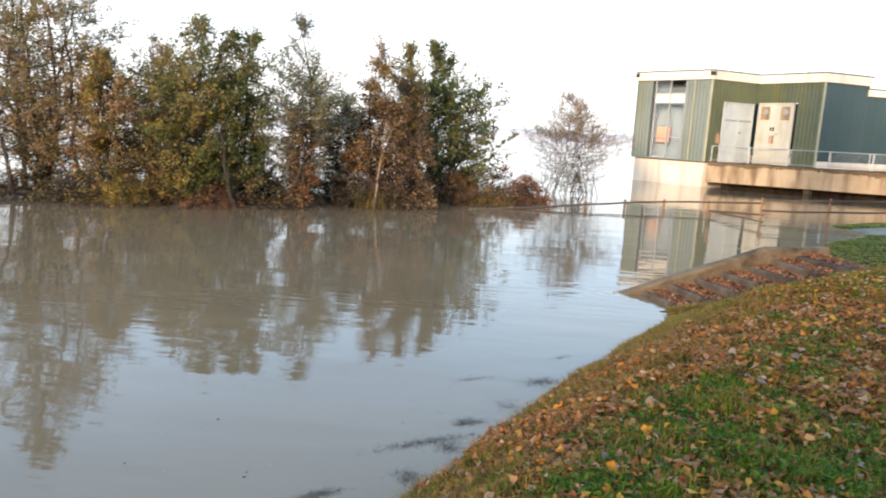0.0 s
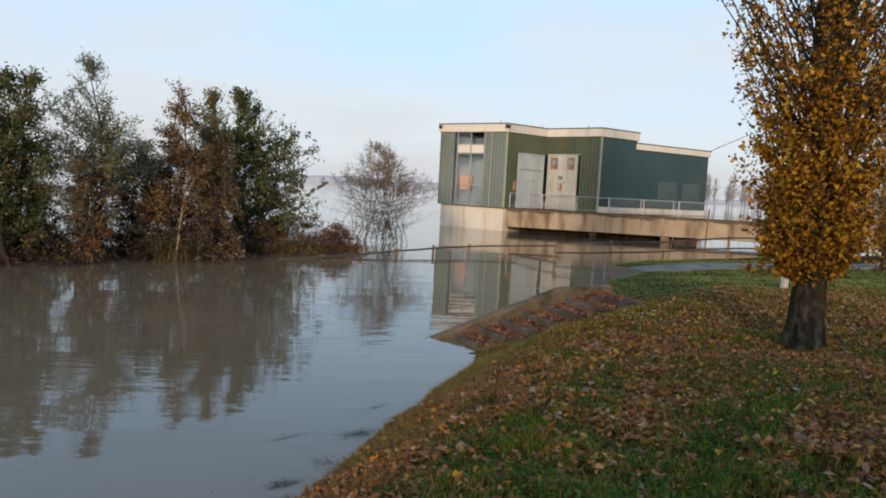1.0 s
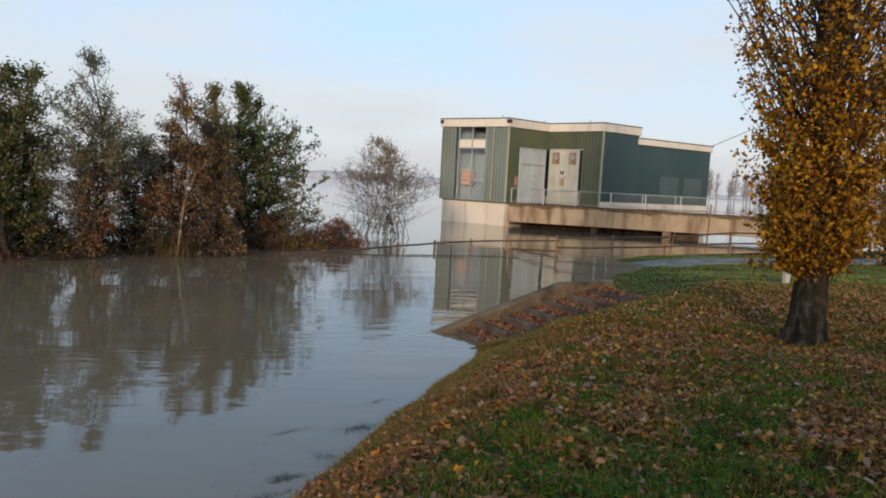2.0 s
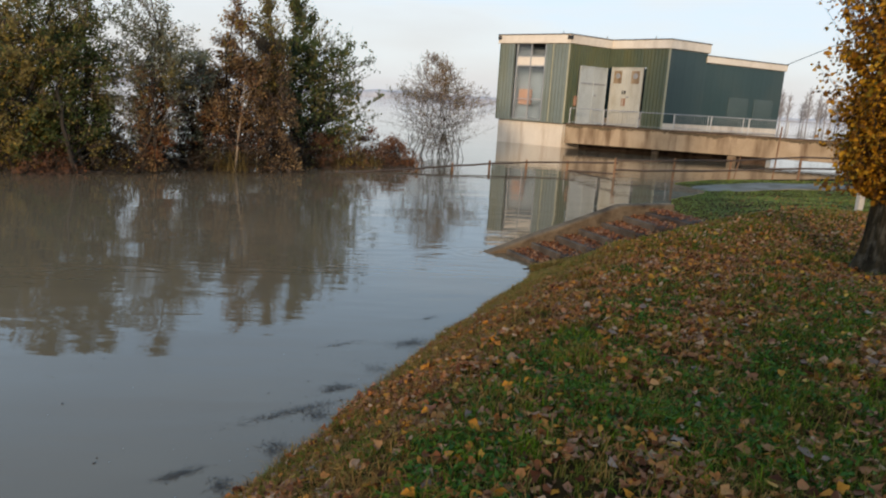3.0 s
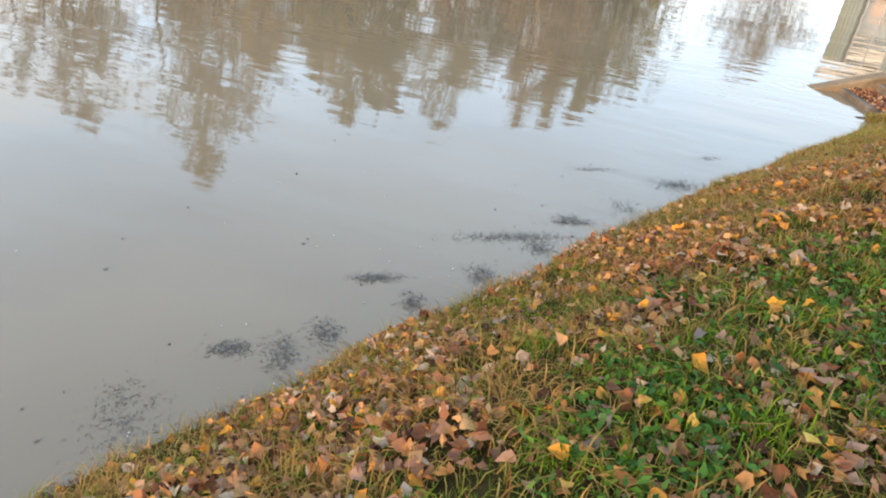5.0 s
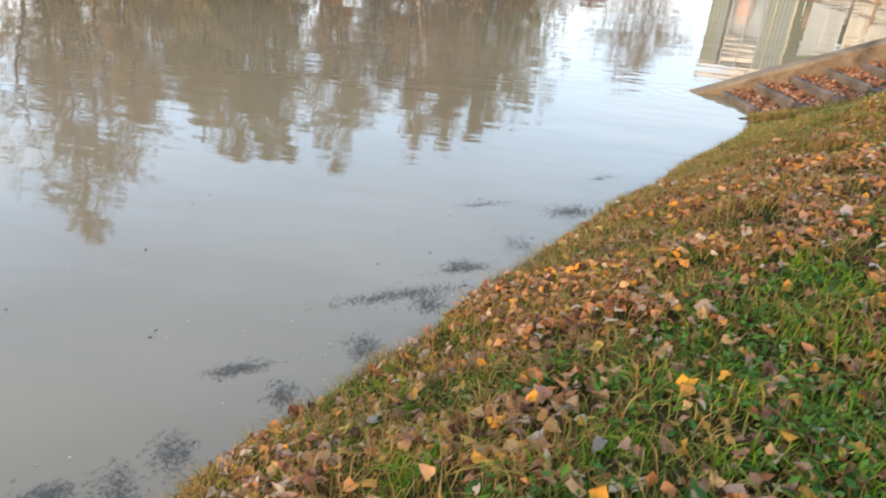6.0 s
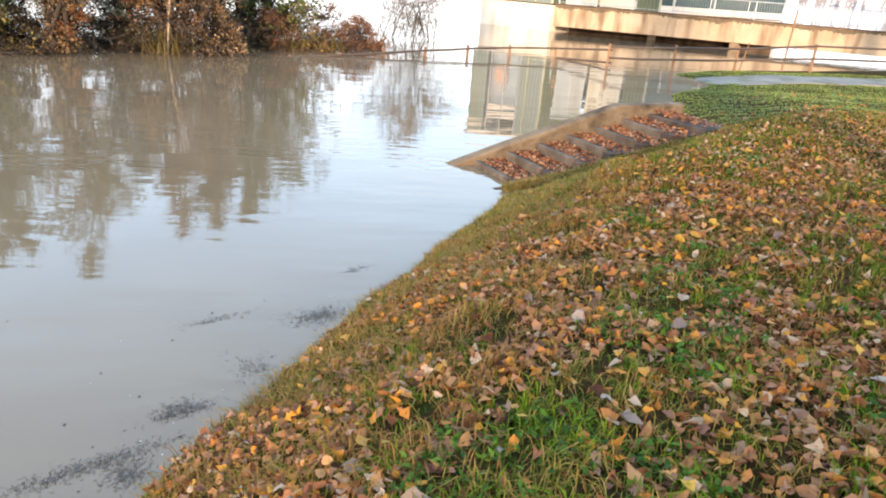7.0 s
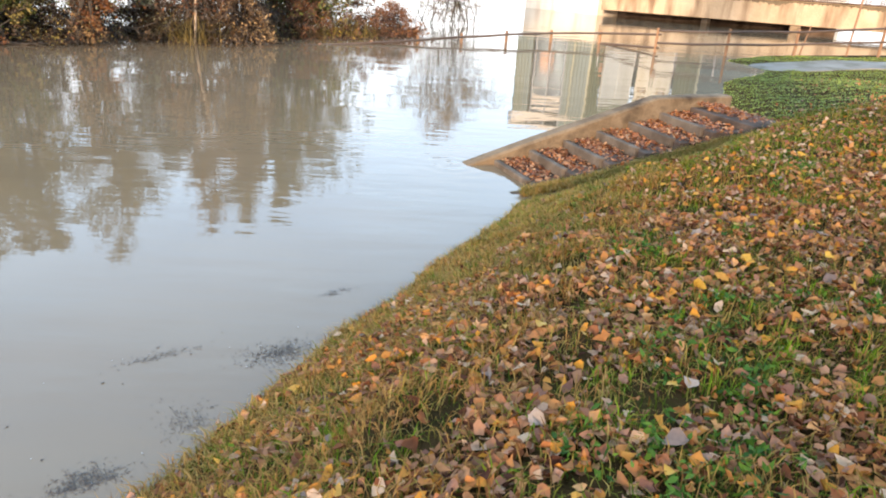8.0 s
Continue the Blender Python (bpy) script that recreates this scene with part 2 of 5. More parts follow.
FRESH = surface("fresh grass blades", [(0.063, 0.121, 0.0042), (0.137, 0.21, 0.0084), (0.242, 0.263, 0.0158)], 0.9, 0.7, 0, 5, island=0.8, thru=0.25, spec=0.08)
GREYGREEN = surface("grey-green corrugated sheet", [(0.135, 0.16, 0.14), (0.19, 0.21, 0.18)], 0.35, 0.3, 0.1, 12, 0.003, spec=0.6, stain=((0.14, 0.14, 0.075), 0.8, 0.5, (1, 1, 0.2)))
MOSS = surface("dark moss and soot on concrete", [(0.07, 0.05, 0.028), (0.13, 0.095, 0.055)], 2.5, 0.95, 0.6, 30, 0.01)
TRIM = surface("pale olive corner trim", [(0.26, 0.25, 0.17), (0.33, 0.31, 0.21)], 1.0, 0.55, 0.1, 20, 0.003)
PALEFALL = surface("pale dry leaves", [(0.15, 0.09, 0.065), (0.24, 0.155, 0.11), (0.32, 0.235, 0.17)], 1.0, 0.75, 0.1, 60, island=0.9, spec=0.05)
REDFALL = surface("wet reddish leaves", [(0.103, 0.0368, 0.0172), (0.23, 0.0759, 0.0276), (0.356, 0.132, 0.046), (0.368, 0.196, 0.092)], 1.0, 0.65, 0.2, 60, island=0.95, spec=0.2)
DROWNED = surface("drowned weed", [(0.07, 0.06, 0.052), (0.12, 0.10, 0.082)], 1.0, 0.95, 0, 60, island=0.9, spec=0.1)
WALLCON = surface("brown-stained cheek wall concrete", [(0.12, 0.078, 0.042), (0.25, 0.175, 0.105)], 2.2, 0.85, 0.6, 25, 0.012, spec=0.12, stain=((0.035, 0.021, 0.011), 2.2, 0.85, (1, 1, 1.5)))


NOSING = surface("worn pale step edge", [(0.085, 0.06, 0.042), (0.18, 0.135, 0.095)], 3.5, 0.9, 0.5, 40, 0.008, spec=0.1, stain=((0.06, 0.04, 0.025), 3.0, 0.7, (1, 1, 1)))
# darker rail copy of the fence wood, without the posts' sunlit tone
RAILWOOD = surface("dark rail wood", [(0.04, 0.026, 0.018), (0.085, 0.055, 0.036)], 2.0, 0.8, 0.5, 30, 0.01, obj=0.4)
DULLPANE = surface("dull dark window panel", [(0.045, 0.07, 0.064), (0.06, 0.085, 0.078)], 0.5, 0.22, 0.05, 10, 0.002, spec=0.6)
GREYDOOR = surface("blue-grey metal door paint", [(0.34, 0.36, 0.345), (0.43, 0.45, 0.43)], 0.8, 0.5, 0.1, 15, 0.003, stain=((0.2, 0.19, 0.15), 1.4, 0.35, (1, 1, 0.3)))


def leafmat(name, cols):
    return surface(name, cols, 1.1, 0.6, 0, 20, island=0.55, thru=0.42)


# ---------------------------------------------------------------- mesh helpers
class Shape:
    """Collects vertices and faces, and links them as one mesh object."""

    def __init__(self):
        self.v, self.f = [], []

    def add(self, verts, faces):
        k = len(self.v)
        self.v += [tuple(p) for p in verts]
        self.f += [tuple(i + k for i in q) for q in faces]
        return self

    def box(self, lo, hi, m=None, c=0.01):
        """A box with chamfered edges."""
        lo, hi = Vector(lo), Vector(hi)
        mid, h = (lo + hi) / 2, (hi - lo) / 2
        c = min(c, 0.45 * min(h))
        vs, idx = [], {}
        for sx in (-1, 1):
            for sy in (-1, 1):
                for sz in (-1, 1):
                    for ax in range(3):
                        s = (sx, sy, sz)
                        p = Vector([s[i] * (h[i] - (0 if i == ax else c)) for i in range(3)]) + mid
                        idx[(s, ax)] = len(vs)
                        vs.append(m @ p if m else p)
        fs = []
        for ax in range(3):
            o1, o2 = (ax + 1) % 3, (ax + 2) % 3
            for sg in (-1, 1):
                q = []
                for a, b2 in ((-1, -1), (1, -1), (1, 1), (-1, 1)):
                    s = [0, 0, 0]
                    s[ax], s[o1], s[o2] = sg, a, b2
                    q.append(idx[(tuple(s), ax)])
                fs.append(q if sg > 0 else q[::-1])
            for a in (-1, 1):
                for b2 in (-1, 1):
                    s1, s2 = [0, 0, 0], [0, 0, 0]
                    s1[ax], s2[ax] = -1, 1
                    s1[o1] = s2[o1] = a
                    s1[o2] = s2[o2] = b2
                    q = [idx[(tuple(s1), o1)], idx[(tuple(s2), o1)], idx[(tuple(s2), o2)], idx[(tuple(s1), o2)]]
                    fs.append(q if a * b2 > 0 else q[::-1])
        for sx in (-1, 1):
            for sy in (-1, 1):
                for sz in (-1, 1):
                    q = [idx[((sx, sy, sz), ax)] for ax in range(3)]
                    fs.append(q if sx * sy * sz > 0 else q[::-1])
        return self.add(vs, fs)

    def tube(self, pts, radii, n=6, cap=True):
        pts = [Vector(p) for p in pts]
        vs, fs = [], []
        for i, p in enumerate(pts):
            t = (pts[min(i + 1, len(pts) - 1)] - pts[max(i - 1, 0)])
            t = t.normalized() if t.length > 1e-6 else Vector((0, 0, 1))
            a = t.cross(Vector((0, 0, 1)) if abs(t.z) < 0.9 else Vector((1, 0, 0))).normalized()
            b2 = t.cross(a)
            for k in range(n):
                w = 2 * math.pi * k / n
                vs.append(p + (a * math.cos(w) + b2 * math.sin(w)) * radii[i])
        for i in range(len(pts) - 1):
            for k in range(n):
                k2 = (k + 1) % n
                fs.append((i * n + k, i * n + k2, i * n + n + k2, i * n + n + k))
        if cap:
            fs += [tuple(range(n))[::-1], tuple(range((len(pts) - 1) * n, len(pts) * n))]
        return self.add(vs, fs)

    def prism(self, poly, z0, z1):
        """An upright prism over a plan outline (counter-clockwise)."""
        k = len(poly)
        vs = [(x, y, z0) for x, y in poly] + [(x, y, z1) for x, y in poly]
        fs = [tuple(range(k))[::-1], tuple(range(k, 2 * k))] + [(i, (i + 1) % k, (i + 1) % k + k, i + k) for i in range(k)]
        return self.add(vs, fs)

    def make(self, name, material, parent=None, label="", smooth=False):
        me = bpy.data.meshes.new(name)
        me.from_pydata(self.v, [], self.f)
        me.materials.append(material)
        me.update()
        if smooth:
            me.polygons.foreach_set("use_smooth", [True] * len(me.polygons))
        ob = new(name, me)
        if parent:
            ob.parent = parent
        if label:
            ob["label"] = label
        return ob


def raw(name, verts, faces, material, parent=None, smooth=False):
    me = bpy.data.meshes.new(name)
    verts, faces = np.asarray(verts, np.float32), np.asarray(faces, np.int32)
    me.vertices.add(len(verts))
    me.vertices.foreach_set("co", verts.ravel())
    k = faces.shape[1]
    me.loops.add(faces.size)
    me.loops.foreach_set("vertex_index", faces.ravel())
    me.polygons.add(len(faces))
    me.polygons.foreach_set("loop_start", np.arange(0, faces.size, k, dtype=np.int32))
    me.update(calc_edges=True)
    me.validate()
    me.materials.append(material)
    if smooth:
        me.polygons.foreach_set("use_smooth", np.ones(len(faces), bool))
    ob = new(name, me)
    if parent:
        ob.parent = parent
    return ob


BLADE = [(-0.5, 0.0), (-0.12, 0.42), (0.5, 0.0), (-0.12, -0.42)]
SPADE = [(-0.42, 0.0), (-0.30, 0.43), (0.10, 0.33), (0.55, 0.0), (0.10, -0.33), (-0.30, -0.43)]
DELTOID = [(-0.42, 0.0), (-0.40, 0.30), (-0.16, 0.46), (0.16, 0.27), (0.55, 0.0), (0.16, -0.27), (-0.16, -0.46), (-0.40, -0.30)]


def leaves(name, places, size, material, parent=None, flat=None, tall=1.25, r=None, shape=BLADE, curl=1.0):
    """Many small folded leaves at the given places: outlines fanned round a bent midrib."""
    r = r or np.random.default_rng(3)
    p = np.asarray(places, float)
    k = len(p)
    nrm = r.normal(size=(k, 3))
    if flat is not None:
        nrm = nrm * flat + np.array([0, 0, 1.0])
    nrm /= np.linalg.norm(nrm, axis=1, keepdims=True)
    a = np.cross(nrm, r.normal(size=(k, 3)))
    a /= np.linalg.norm(a, axis=1, keepdims=True)
    b2 = np.cross(nrm, a)
    s = (size * (0.45 + 1.0 * r.beta(2, 2.5, k)))[:, None]
    fold, bend = curl * r.uniform(-0.2, 0.75, k)[:, None], curl * r.uniform(-0.5, 0.7, k)[:, None]
    pts = []
    rag = 0.10 if len(shape) > 4 else 0.0
    for u, w in shape:
        torn = r.normal(0, rag, (3, k, 1)) if rag else (0, 0, 0)
        pts.append(p + a * s * (u * tall + torn[0]) + b2 * s * (w + torn[1]) + nrm * s * (fold * abs(w) * 0.8 + bend * u * u + torn[2]))
    m = len(pts)
    v = np.stack(pts, 1).reshape(-1, 3)
    i = np.arange(k)[:, None] * m
    f = np.concatenate([i + [0, q, q + 1] for q in range(1, m - 1)], 0)
    return raw(name, v, f, material, parent)


# ---------------------------------------------------------------- ground and water
SHORE = np.array([(-60, -106), (-8.7, -10.2), (-1.80, 2.95), (-1.31, 3.97), (-0.78, 5.06), (-0.22, 6.16), (0.52, 7.71), (1.2, 8.97), (2.15, 10.68), (2.98, 12.1), (4.3, 13.0), (5.6, 14.6),
                  (7.4, 16.6), (9.6, 22), (10.4, 23.8), (12.6, 26.0), (13.2, 27.5), (12.6, 29.0), (15.5, 31.6), (21, 34), (26, 36.5), (45, 44), (120, 70), (3000, 400)], float)


def inland(x, y):
    """Signed distance to the water's edge, positive on the land."""
    x, y = np.asarray(x, float), np.asarray(y, float)
    best, sign = np.full(x.shape, 1e9), np.zeros(x.shape)
    for (ax, ay), (bx, by) in zip(SHORE[:-1], SHORE[1:]):
        dx, dy = bx - ax, by - ay
        t = np.clip(((x - ax) * dx + (y - ay) * dy) / (dx * dx + dy * dy), 0, 1)
        ex, ey = x - ax - t * dx, y - ay - t * dy
        d = np.hypot(ex, ey)
        side = np.where(dx * (y - ay) - dy * (x - ax) < 0, 1.0, -1.0)
        near = d < best - 1e-9
        best, sign = np.where(near, d, best), np.where(near, side, sign)
    return best * sign + 0.025 * np.sin(3.1 * x + 2.0 * y) + 0.018 * np.sin(7.7 * y - 3.3 * x) + 0.01 * np.sin(17 * y + 9 * x)


def bump2(x, y):
    return 0.035 * np.sin(1.7 * x + 0.9 * y) * np.sin(1.3 * y - 0.6 * x + 1) + 0.02 * np.sin(4.1 * x - 2.3 * y) + 0.012 * np.sin(7.3 * y + 5.1 * x + 2)


def ground(x, y):
    d = inland(x, y)
    top = np.interp(y, [-10, 4, 6.5, 8, 14, 17, 21, 24, 27, 34, 60], [1.36, 1.34, 1.25, 1.16, 1.0, 0.78, 0.5, 0.3, 0.28, 0.36, 0.6])
    steep = np.interp(y, [14, 19], [0, 1])
    near = np.interp(d, [0, 1.07, 1.25, 1.4, 1.85, 2.4, 3.0, 9.0], [0, 0.53, 0.64, 0.775, 0.91, 0.98, 1.0, 1.05])
    far = np.interp(d, [0, 1.0, 3.0, 6.0], [0, 0.35, 0.85, 1.0])
    z = top * (near * (1 - steep) + far * steep)
    z = z + 5.2 * np.clip((-9 - y) / 11, 0, 1) ** 1.3 * np.clip((d - 1.5) / 5, 0, 1)   # added unseen rise behind, to keep the low sun off the bank
    z = z + bump2(x, y) * np.clip(d / 0.6, 0, 1) * np.interp(y, [12, 25], [1, 0.4])
    return np.where(d > 0, z, np.maximum(-1.8, 0.5 * d))


# stairs: origin at the foot of the far cheek wall, s up the flight, w across towards the near side
TIP, ST, SW = Vector((2.42, 13.78, 0)), Vector((0.9475, 0.3196, 0)), Vector((0.3196, -0.9475, 0))
RUN, RISE, WIDE = 0.55, 0.127, 1.18


def stair_local(x, y):
    dx, dy = x - TIP.x, y - TIP.y
    return dx * ST.x + dy * ST.y, dx * SW.x + dy * SW.y


def build_ground():
    xs = np.concatenate([[-3000, -1200, -500, -200, -90, -45, -25, -15, -10], np.arange(-7, 12, 0.14), np.arange(12, 30, 0.4), [32, 35, 40, 50, 70, 110, 200, 500, 1200, 3000]])
    ys = np.concatenate([[-2500, -900, -300, -100, -40, -20, -12], np.arange(-8, 19, 0.14), np.arange(19, 38, 0.35), [40, 45, 55, 75, 120, 250, 600, 1200, 2000, 3500]])
    gx, gy = np.meshgrid(xs, ys)
    z = ground(gx, gy)
    a, b2 = stair_local(gx, gy)
    slot = (b2 > -0.5) & (b2 < WIDE + 0.06) & (a > -0.6) & (a < 4.0)
    z = np.where(slot, np.minimum(z, 0.23 * a - 0.35), z)
    v = np.stack([gx, gy, z], -1).reshape(-1, 3)
    ny, nx = gx.shape
    i = (np.arange(ny - 1)[:, None] * nx + np.arange(nx - 1)[None]).reshape(-1, 1)
    f = i + np.array([[0, 1, nx + 1, nx]])
    return tagged(raw("ground", v, f, SOIL, smooth=True), "earth bank with turf sloping into flood water", "ground", kind="structure")


build_ground()
w = Shape()
w.add([(-4000, -3000, 0), (4000, -3000, 0), (4000, 4500, 0), (-4000, 4500, 0)], [(0, 1, 2, 3)])
tagged(w.make("water", WATER), "calm muddy brown flood water reflecting trees and sky", "water", kind="structure")


# ---------------------------------------------------------------- turf and leaf litter
def scatter(n, x0, x1, y0, y1, dens, r):
    """Random places on the bank, kept by a density between 0 and 1."""
    x, y = r.uniform(x0, x1, n), r.uniform(y0, y1, n)
    d = inland(x, y)
    a, b2 = stair_local(x, y)
    keep = (d > 0.02) & ~((b2 > -0.3) & (b2 < WIDE + 0.03 - 0.10 * np.clip(a, 0, 2)) & (a > -0.5) & (a < 4.45)) & (r.uniform(0, 1, n) < dens(x, y, d))
    x, y = x[keep], y[keep]
    return x, y, ground(x, y), d[keep]


def patchy(x, y, k, s):
    return 0.5 + 0.5 * np.sin(k * x + s) * np.sin(k * 1.13 * y + 2 * s) + 0.25 * np.sin(2.7 * k * x - 1.9 * k * y + s)


def mottled(x, y, k, s):
    """An uneven patchwork about 0.5, with no direction of its own."""
    v = 0 * x
    for i in range(6):
        a, f = 2.4 * i + s, k * (0.62 + 0.23 * i)
        v = v + np.sin(f * (x * math.cos(a) + y * math.sin(a)) + 3.1 * i * s + 0.9 * np.sin(0.6 * f * (y * math.cos(a) - x * math.sin(a)) + i))
    return 0.5 + 0.19 * v


def blades(name, x, y, z, height, width, material, r, lean=0.5):
    k = len(x)
    h = height * r.uniform(0.5, 1.3, k)
    az, ln = r.uniform(0, 6.283, k), r.uniform(0.1, 1.0, k) * lean
    dx, dy = np.cos(az), np.sin(az)
    p = np.stack([x, y, z - 0.01], -1)
    side = np.stack([-dy, dx, 0 * x], -1) * (width * r.uniform(0.6, 1.3, k))[:, None] * 0.5
    mid = p + np.stack([dx * h * ln * 0.35, dy * h * ln * 0.35, h * 0.6], -1)
    tip = p + np.stack([dx * h * ln, dy * h * ln, h * (1 - 0.35 * ln)], -1)
    v = np.stack([p - side, p + side, mid + side * 0.8, mid - side * 0.8, tip], 1).reshape(-1, 3)
    i = np.arange(k)[:, None] * 5
    f = np.concatenate([i + [0, 1, 2], i + [0, 2, 3], i + [3, 2, 4]], 0)
    return raw(name, v, f, material)


r1 = np.random.default_rng(11)


def green_part(x, y):
    d = inland(x, y)
    lush = np.clip(1.2 * patchy(x, y, 1.35, 2.2) - 0.25 + 0.35 * patchy(x, y, 4.3, 0.7), 0.08, 1) * np.clip(1.25 - (y - 3.5) / 7, 0.35, 1)
    return np.where((d < 1.7) & (y < 9.5), 0.35 * lush, lush)


# turf close to the walk, then the bank further on, then the lawn by the path
gx, gy, gz, gd = scatter(440000, -4.5, 7.5, 0.6, 9.5, lambda x, y, d: (0.2 + 0.8 * green_part(x, y)) * np.clip(1.2 * patchy(x, y, 8.7, 1.7) + 0.2, 0.35, 1) * np.clip(d / 0.5, 0.4, 1), r1)
tagged(blades("grass", gx, gy, gz, 0.07, 0.0055, GRASS, r1, 1.3), "short green and straw-coloured grass on the bank", "grass", kind="stuff")
gx, gy, gz, gd = scatter(140000, -2, 15, 9.0, 17, lambda x, y, d: 0.4 + 0.6 * green_part(x, y), r1)
tagged(blades("bank_grass", gx, gy, gz, 0.085, 0.013, GRASS, r1, 1.0), "short green and straw-coloured grass beside the steps", "grass", kind="stuff")
gx, gy, gz, gd = scatter(130000, 5, 25, 13, 31, lambda x, y, d: np.clip((y - 12.5 + 0.3 * (x - 8)) / 5, 0.1, 1.0), r1)
tagged(blades("lawn_grass", gx, gy, gz, 0.034, 0.026, LAWN, r1, 2.2), "short green lawn grass near the path", "grass", kind="stuff")
gx, gy, gz, gd = scatter(260000, -5, 5, 0, 13, lambda x, y, d: 1.0 * (d < 0.22) * (0.25 + 0.75 * (patchy(x, y, 5.1, 0.3) > 0.5)), r1)
tagged(blades("edge_grass", gx, gy, gz, 0.085, 0.006, STRAW, r1, 1.4), "longer straw-coloured grass hanging over the water's edge", "grass", kind="stuff")
gx, gy, gz, gd = scatter(150000, -1, 6, 6.5, 14, lambda x, y, d: np.clip(1.2 - 0.6 * d, 0, 1) * np.clip((y - 6.5) / 2, 0, 1), r1)
tagged(blades("slope_grass", gx, gy, gz, 0.10, 0.009, STRAW, r1, 1.2), "pale olive grass on the slope beside the steps", "grass", kind="stuff")

# dead stems lying through the turf
gx, gy, gz, gd = scatter(330000, -4.5, 7.5, 0.6, 10.5, lambda x, y, d: np.where(d < 1.8, 0.85, 0.3) * np.clip(1.3 * patchy(x, y, 6.3, 0.6) - 0.1, 0.1, 1), r1)
tagged(blades("dry_grass", gx, gy, gz + np.where(gd < 1.8, 0.03, 0.014), 0.085, 0.005, DEADSTEM, r1, 2.1), "flattened straw-coloured dead grass stems among fallen leaves", "grass", kind="stuff")
# coarser turf behind the walk and on the foot of the added rise
gx, gy, gz, gd = scatter(70000, -8, 13, -6, 9.5, lambda x, y, d: np.where((y < 0.4 + 0.8 * mottled(x, y, 2.0, 0.3)) | (x > 7.3), 1.0, 0.0), r1)
tagged(blades("meadow_grass", gx, gy, gz, 0.10, 0.03, GRASS, r1, 1.1), "short green and straw-coloured grass on the upper bank", "grass", kind="stuff")
r2 = np.random.default_rng(77)
gx, gy, gz, gd = scatter(90000, -8, 13, -6, 9.5, lambda x, y, d: np.where((y < 0.2 + 0.8 * mottled(x, y, 2.0, 0.3)) | (x > 7.3), 1.0, 0.0) * (1 - 0.6 * green_part(x, y)), r2)
tagged(blades("straw_grass", gx, gy, gz + 0.03, 0.11, 0.016, DEADSTEM, r2, 2.1), "flattened straw-coloured grass on the upper bank", "grass", kind="stuff")


def tufts(name, n, per, dens, height, material, label):
    """Fuller clumps of longer blades standing out of the short turf."""
    x, y, z, d = scatter(n, -4.5, 7.5, 0.6, 13, dens, r1)
    k = len(x) * per
    spread = np.repeat(r1.uniform(0.012, 0.045, len(x)), per)
    px, py = np.repeat(x, per) + r1.normal(0, 1, k) * spread, np.repeat(y, per) + r1.normal(0, 1, k) * spread
    return tagged(blades(name, px, py, np.maximum(ground(px, py), -0.02), height, 0.006, material, r1, 1.5), label, "grass", kind="stuff")


tufts("grass_tufts", 6000, 17, lambda x, y, d: np.clip(0.25 + 0.75 * green_part(x, y) + 0.25 * (d < 1.7), 0, 1) * (d > 0.12), 0.095, FRESH, "fresh yellow-green grass tufts among fallen leaves")
tufts("straw_tufts", 5200, 13, lambda x, y, d: np.where(d < 1.7, 0.5, 0.12) * np.clip(1.4 * patchy(x, y, 2.1, 1.1) - 0.1, 0.1, 1), 0.09, STRAW, "pale straw-coloured grass tufts on the slope")
tufts("edge_tufts", 9000, 15, lambda x, y, d: 1.0 * (d < 0.16) * (patchy(x, y, 3.7, 0.3) > 0.45), 0.11, STRAW, "straw-coloured grass tufts overhanging the water")


def kerb_grass():
    """Long grass leaning over the kerb of the steps."""
    n = 9000
    a, b2 = r1.uniform(0.2, 4.2, n), WIDE + 0.10 + abs(r1.normal(0, 0.07, n))
    x, y = TIP.x + ST.x * a + SW.x * b2, TIP.y + ST.y * a + SW.y * b2
    return tagged(blades("kerb_grass", x, y, np.maximum(ground(x, y), np.interp(a, [0.2, 1.2, 3.4, 4.2], [0.0, 0.13, 0.57, 0.64])), 0.11, 0.009, STRAW, r1, 1.7), "olive grass hanging over the kerb of the steps", "grass", kind="stuff")


kerb_grass()


def weeds():
    """Low rosettes of broad leaves in patches."""
    x, y, z, d = scatter(26000, -4.5, 8, 0.5, 12, lambda x, y, d: np.clip(3.0 * (0.55 * mottled(x, y, 4.2, 0.6) + 0.6 * green_part(x, y) - 0.50), 0, 1) * np.clip(1.35 - 0.11 * y, 0.3, 1) * np.clip((d - 0.35) / 0.8, 0, 1), r1)
    n = 11
    px = np.repeat(x, n) + r1.normal(0, 0.026, len(x) * n)
    py = np.repeat(y, n) + r1.normal(0, 0.026, len(x) * n)
    pz = np.repeat(z, n) + r1.uniform(0.01, 0.07, len(x) * n)
    return tagged(leaves("weeds", np.stack([px, py, pz], -1), 0.021, HERB, flat=1.3, tall=2.0, r=r1), "patches of low bright green broad-leaved weeds", "weeds", kind="stuff")


weeds()


def litter(x, y, d):
    """Thick on the slope above the water and under the poplar, thin where the turf is lush."""
    slope = np.clip(1.5 * mottled(x, y, 4.5, 1.0) - 0.12, 0.12, 1.0) * np.clip((d + 0.02) / 0.14, 0, 1) * np.clip((10.8 - y) / 3.2, 0.12, 0.58)
    top = np.clip(0.85 - 0.55 * green_part(x, y) + 0.22 * np.clip((y - 4) / 4, 0, 1), 0.12, 0.95) * np.clip(1.7 * mottled(x, y, 6.0, 2.3) + 0.05, 0.15, 1.3) * np.interp(y, [3, 6, 9.5], [0.8, 0.85, 0.7])
    return np.where(d < 1.7, slope, top)


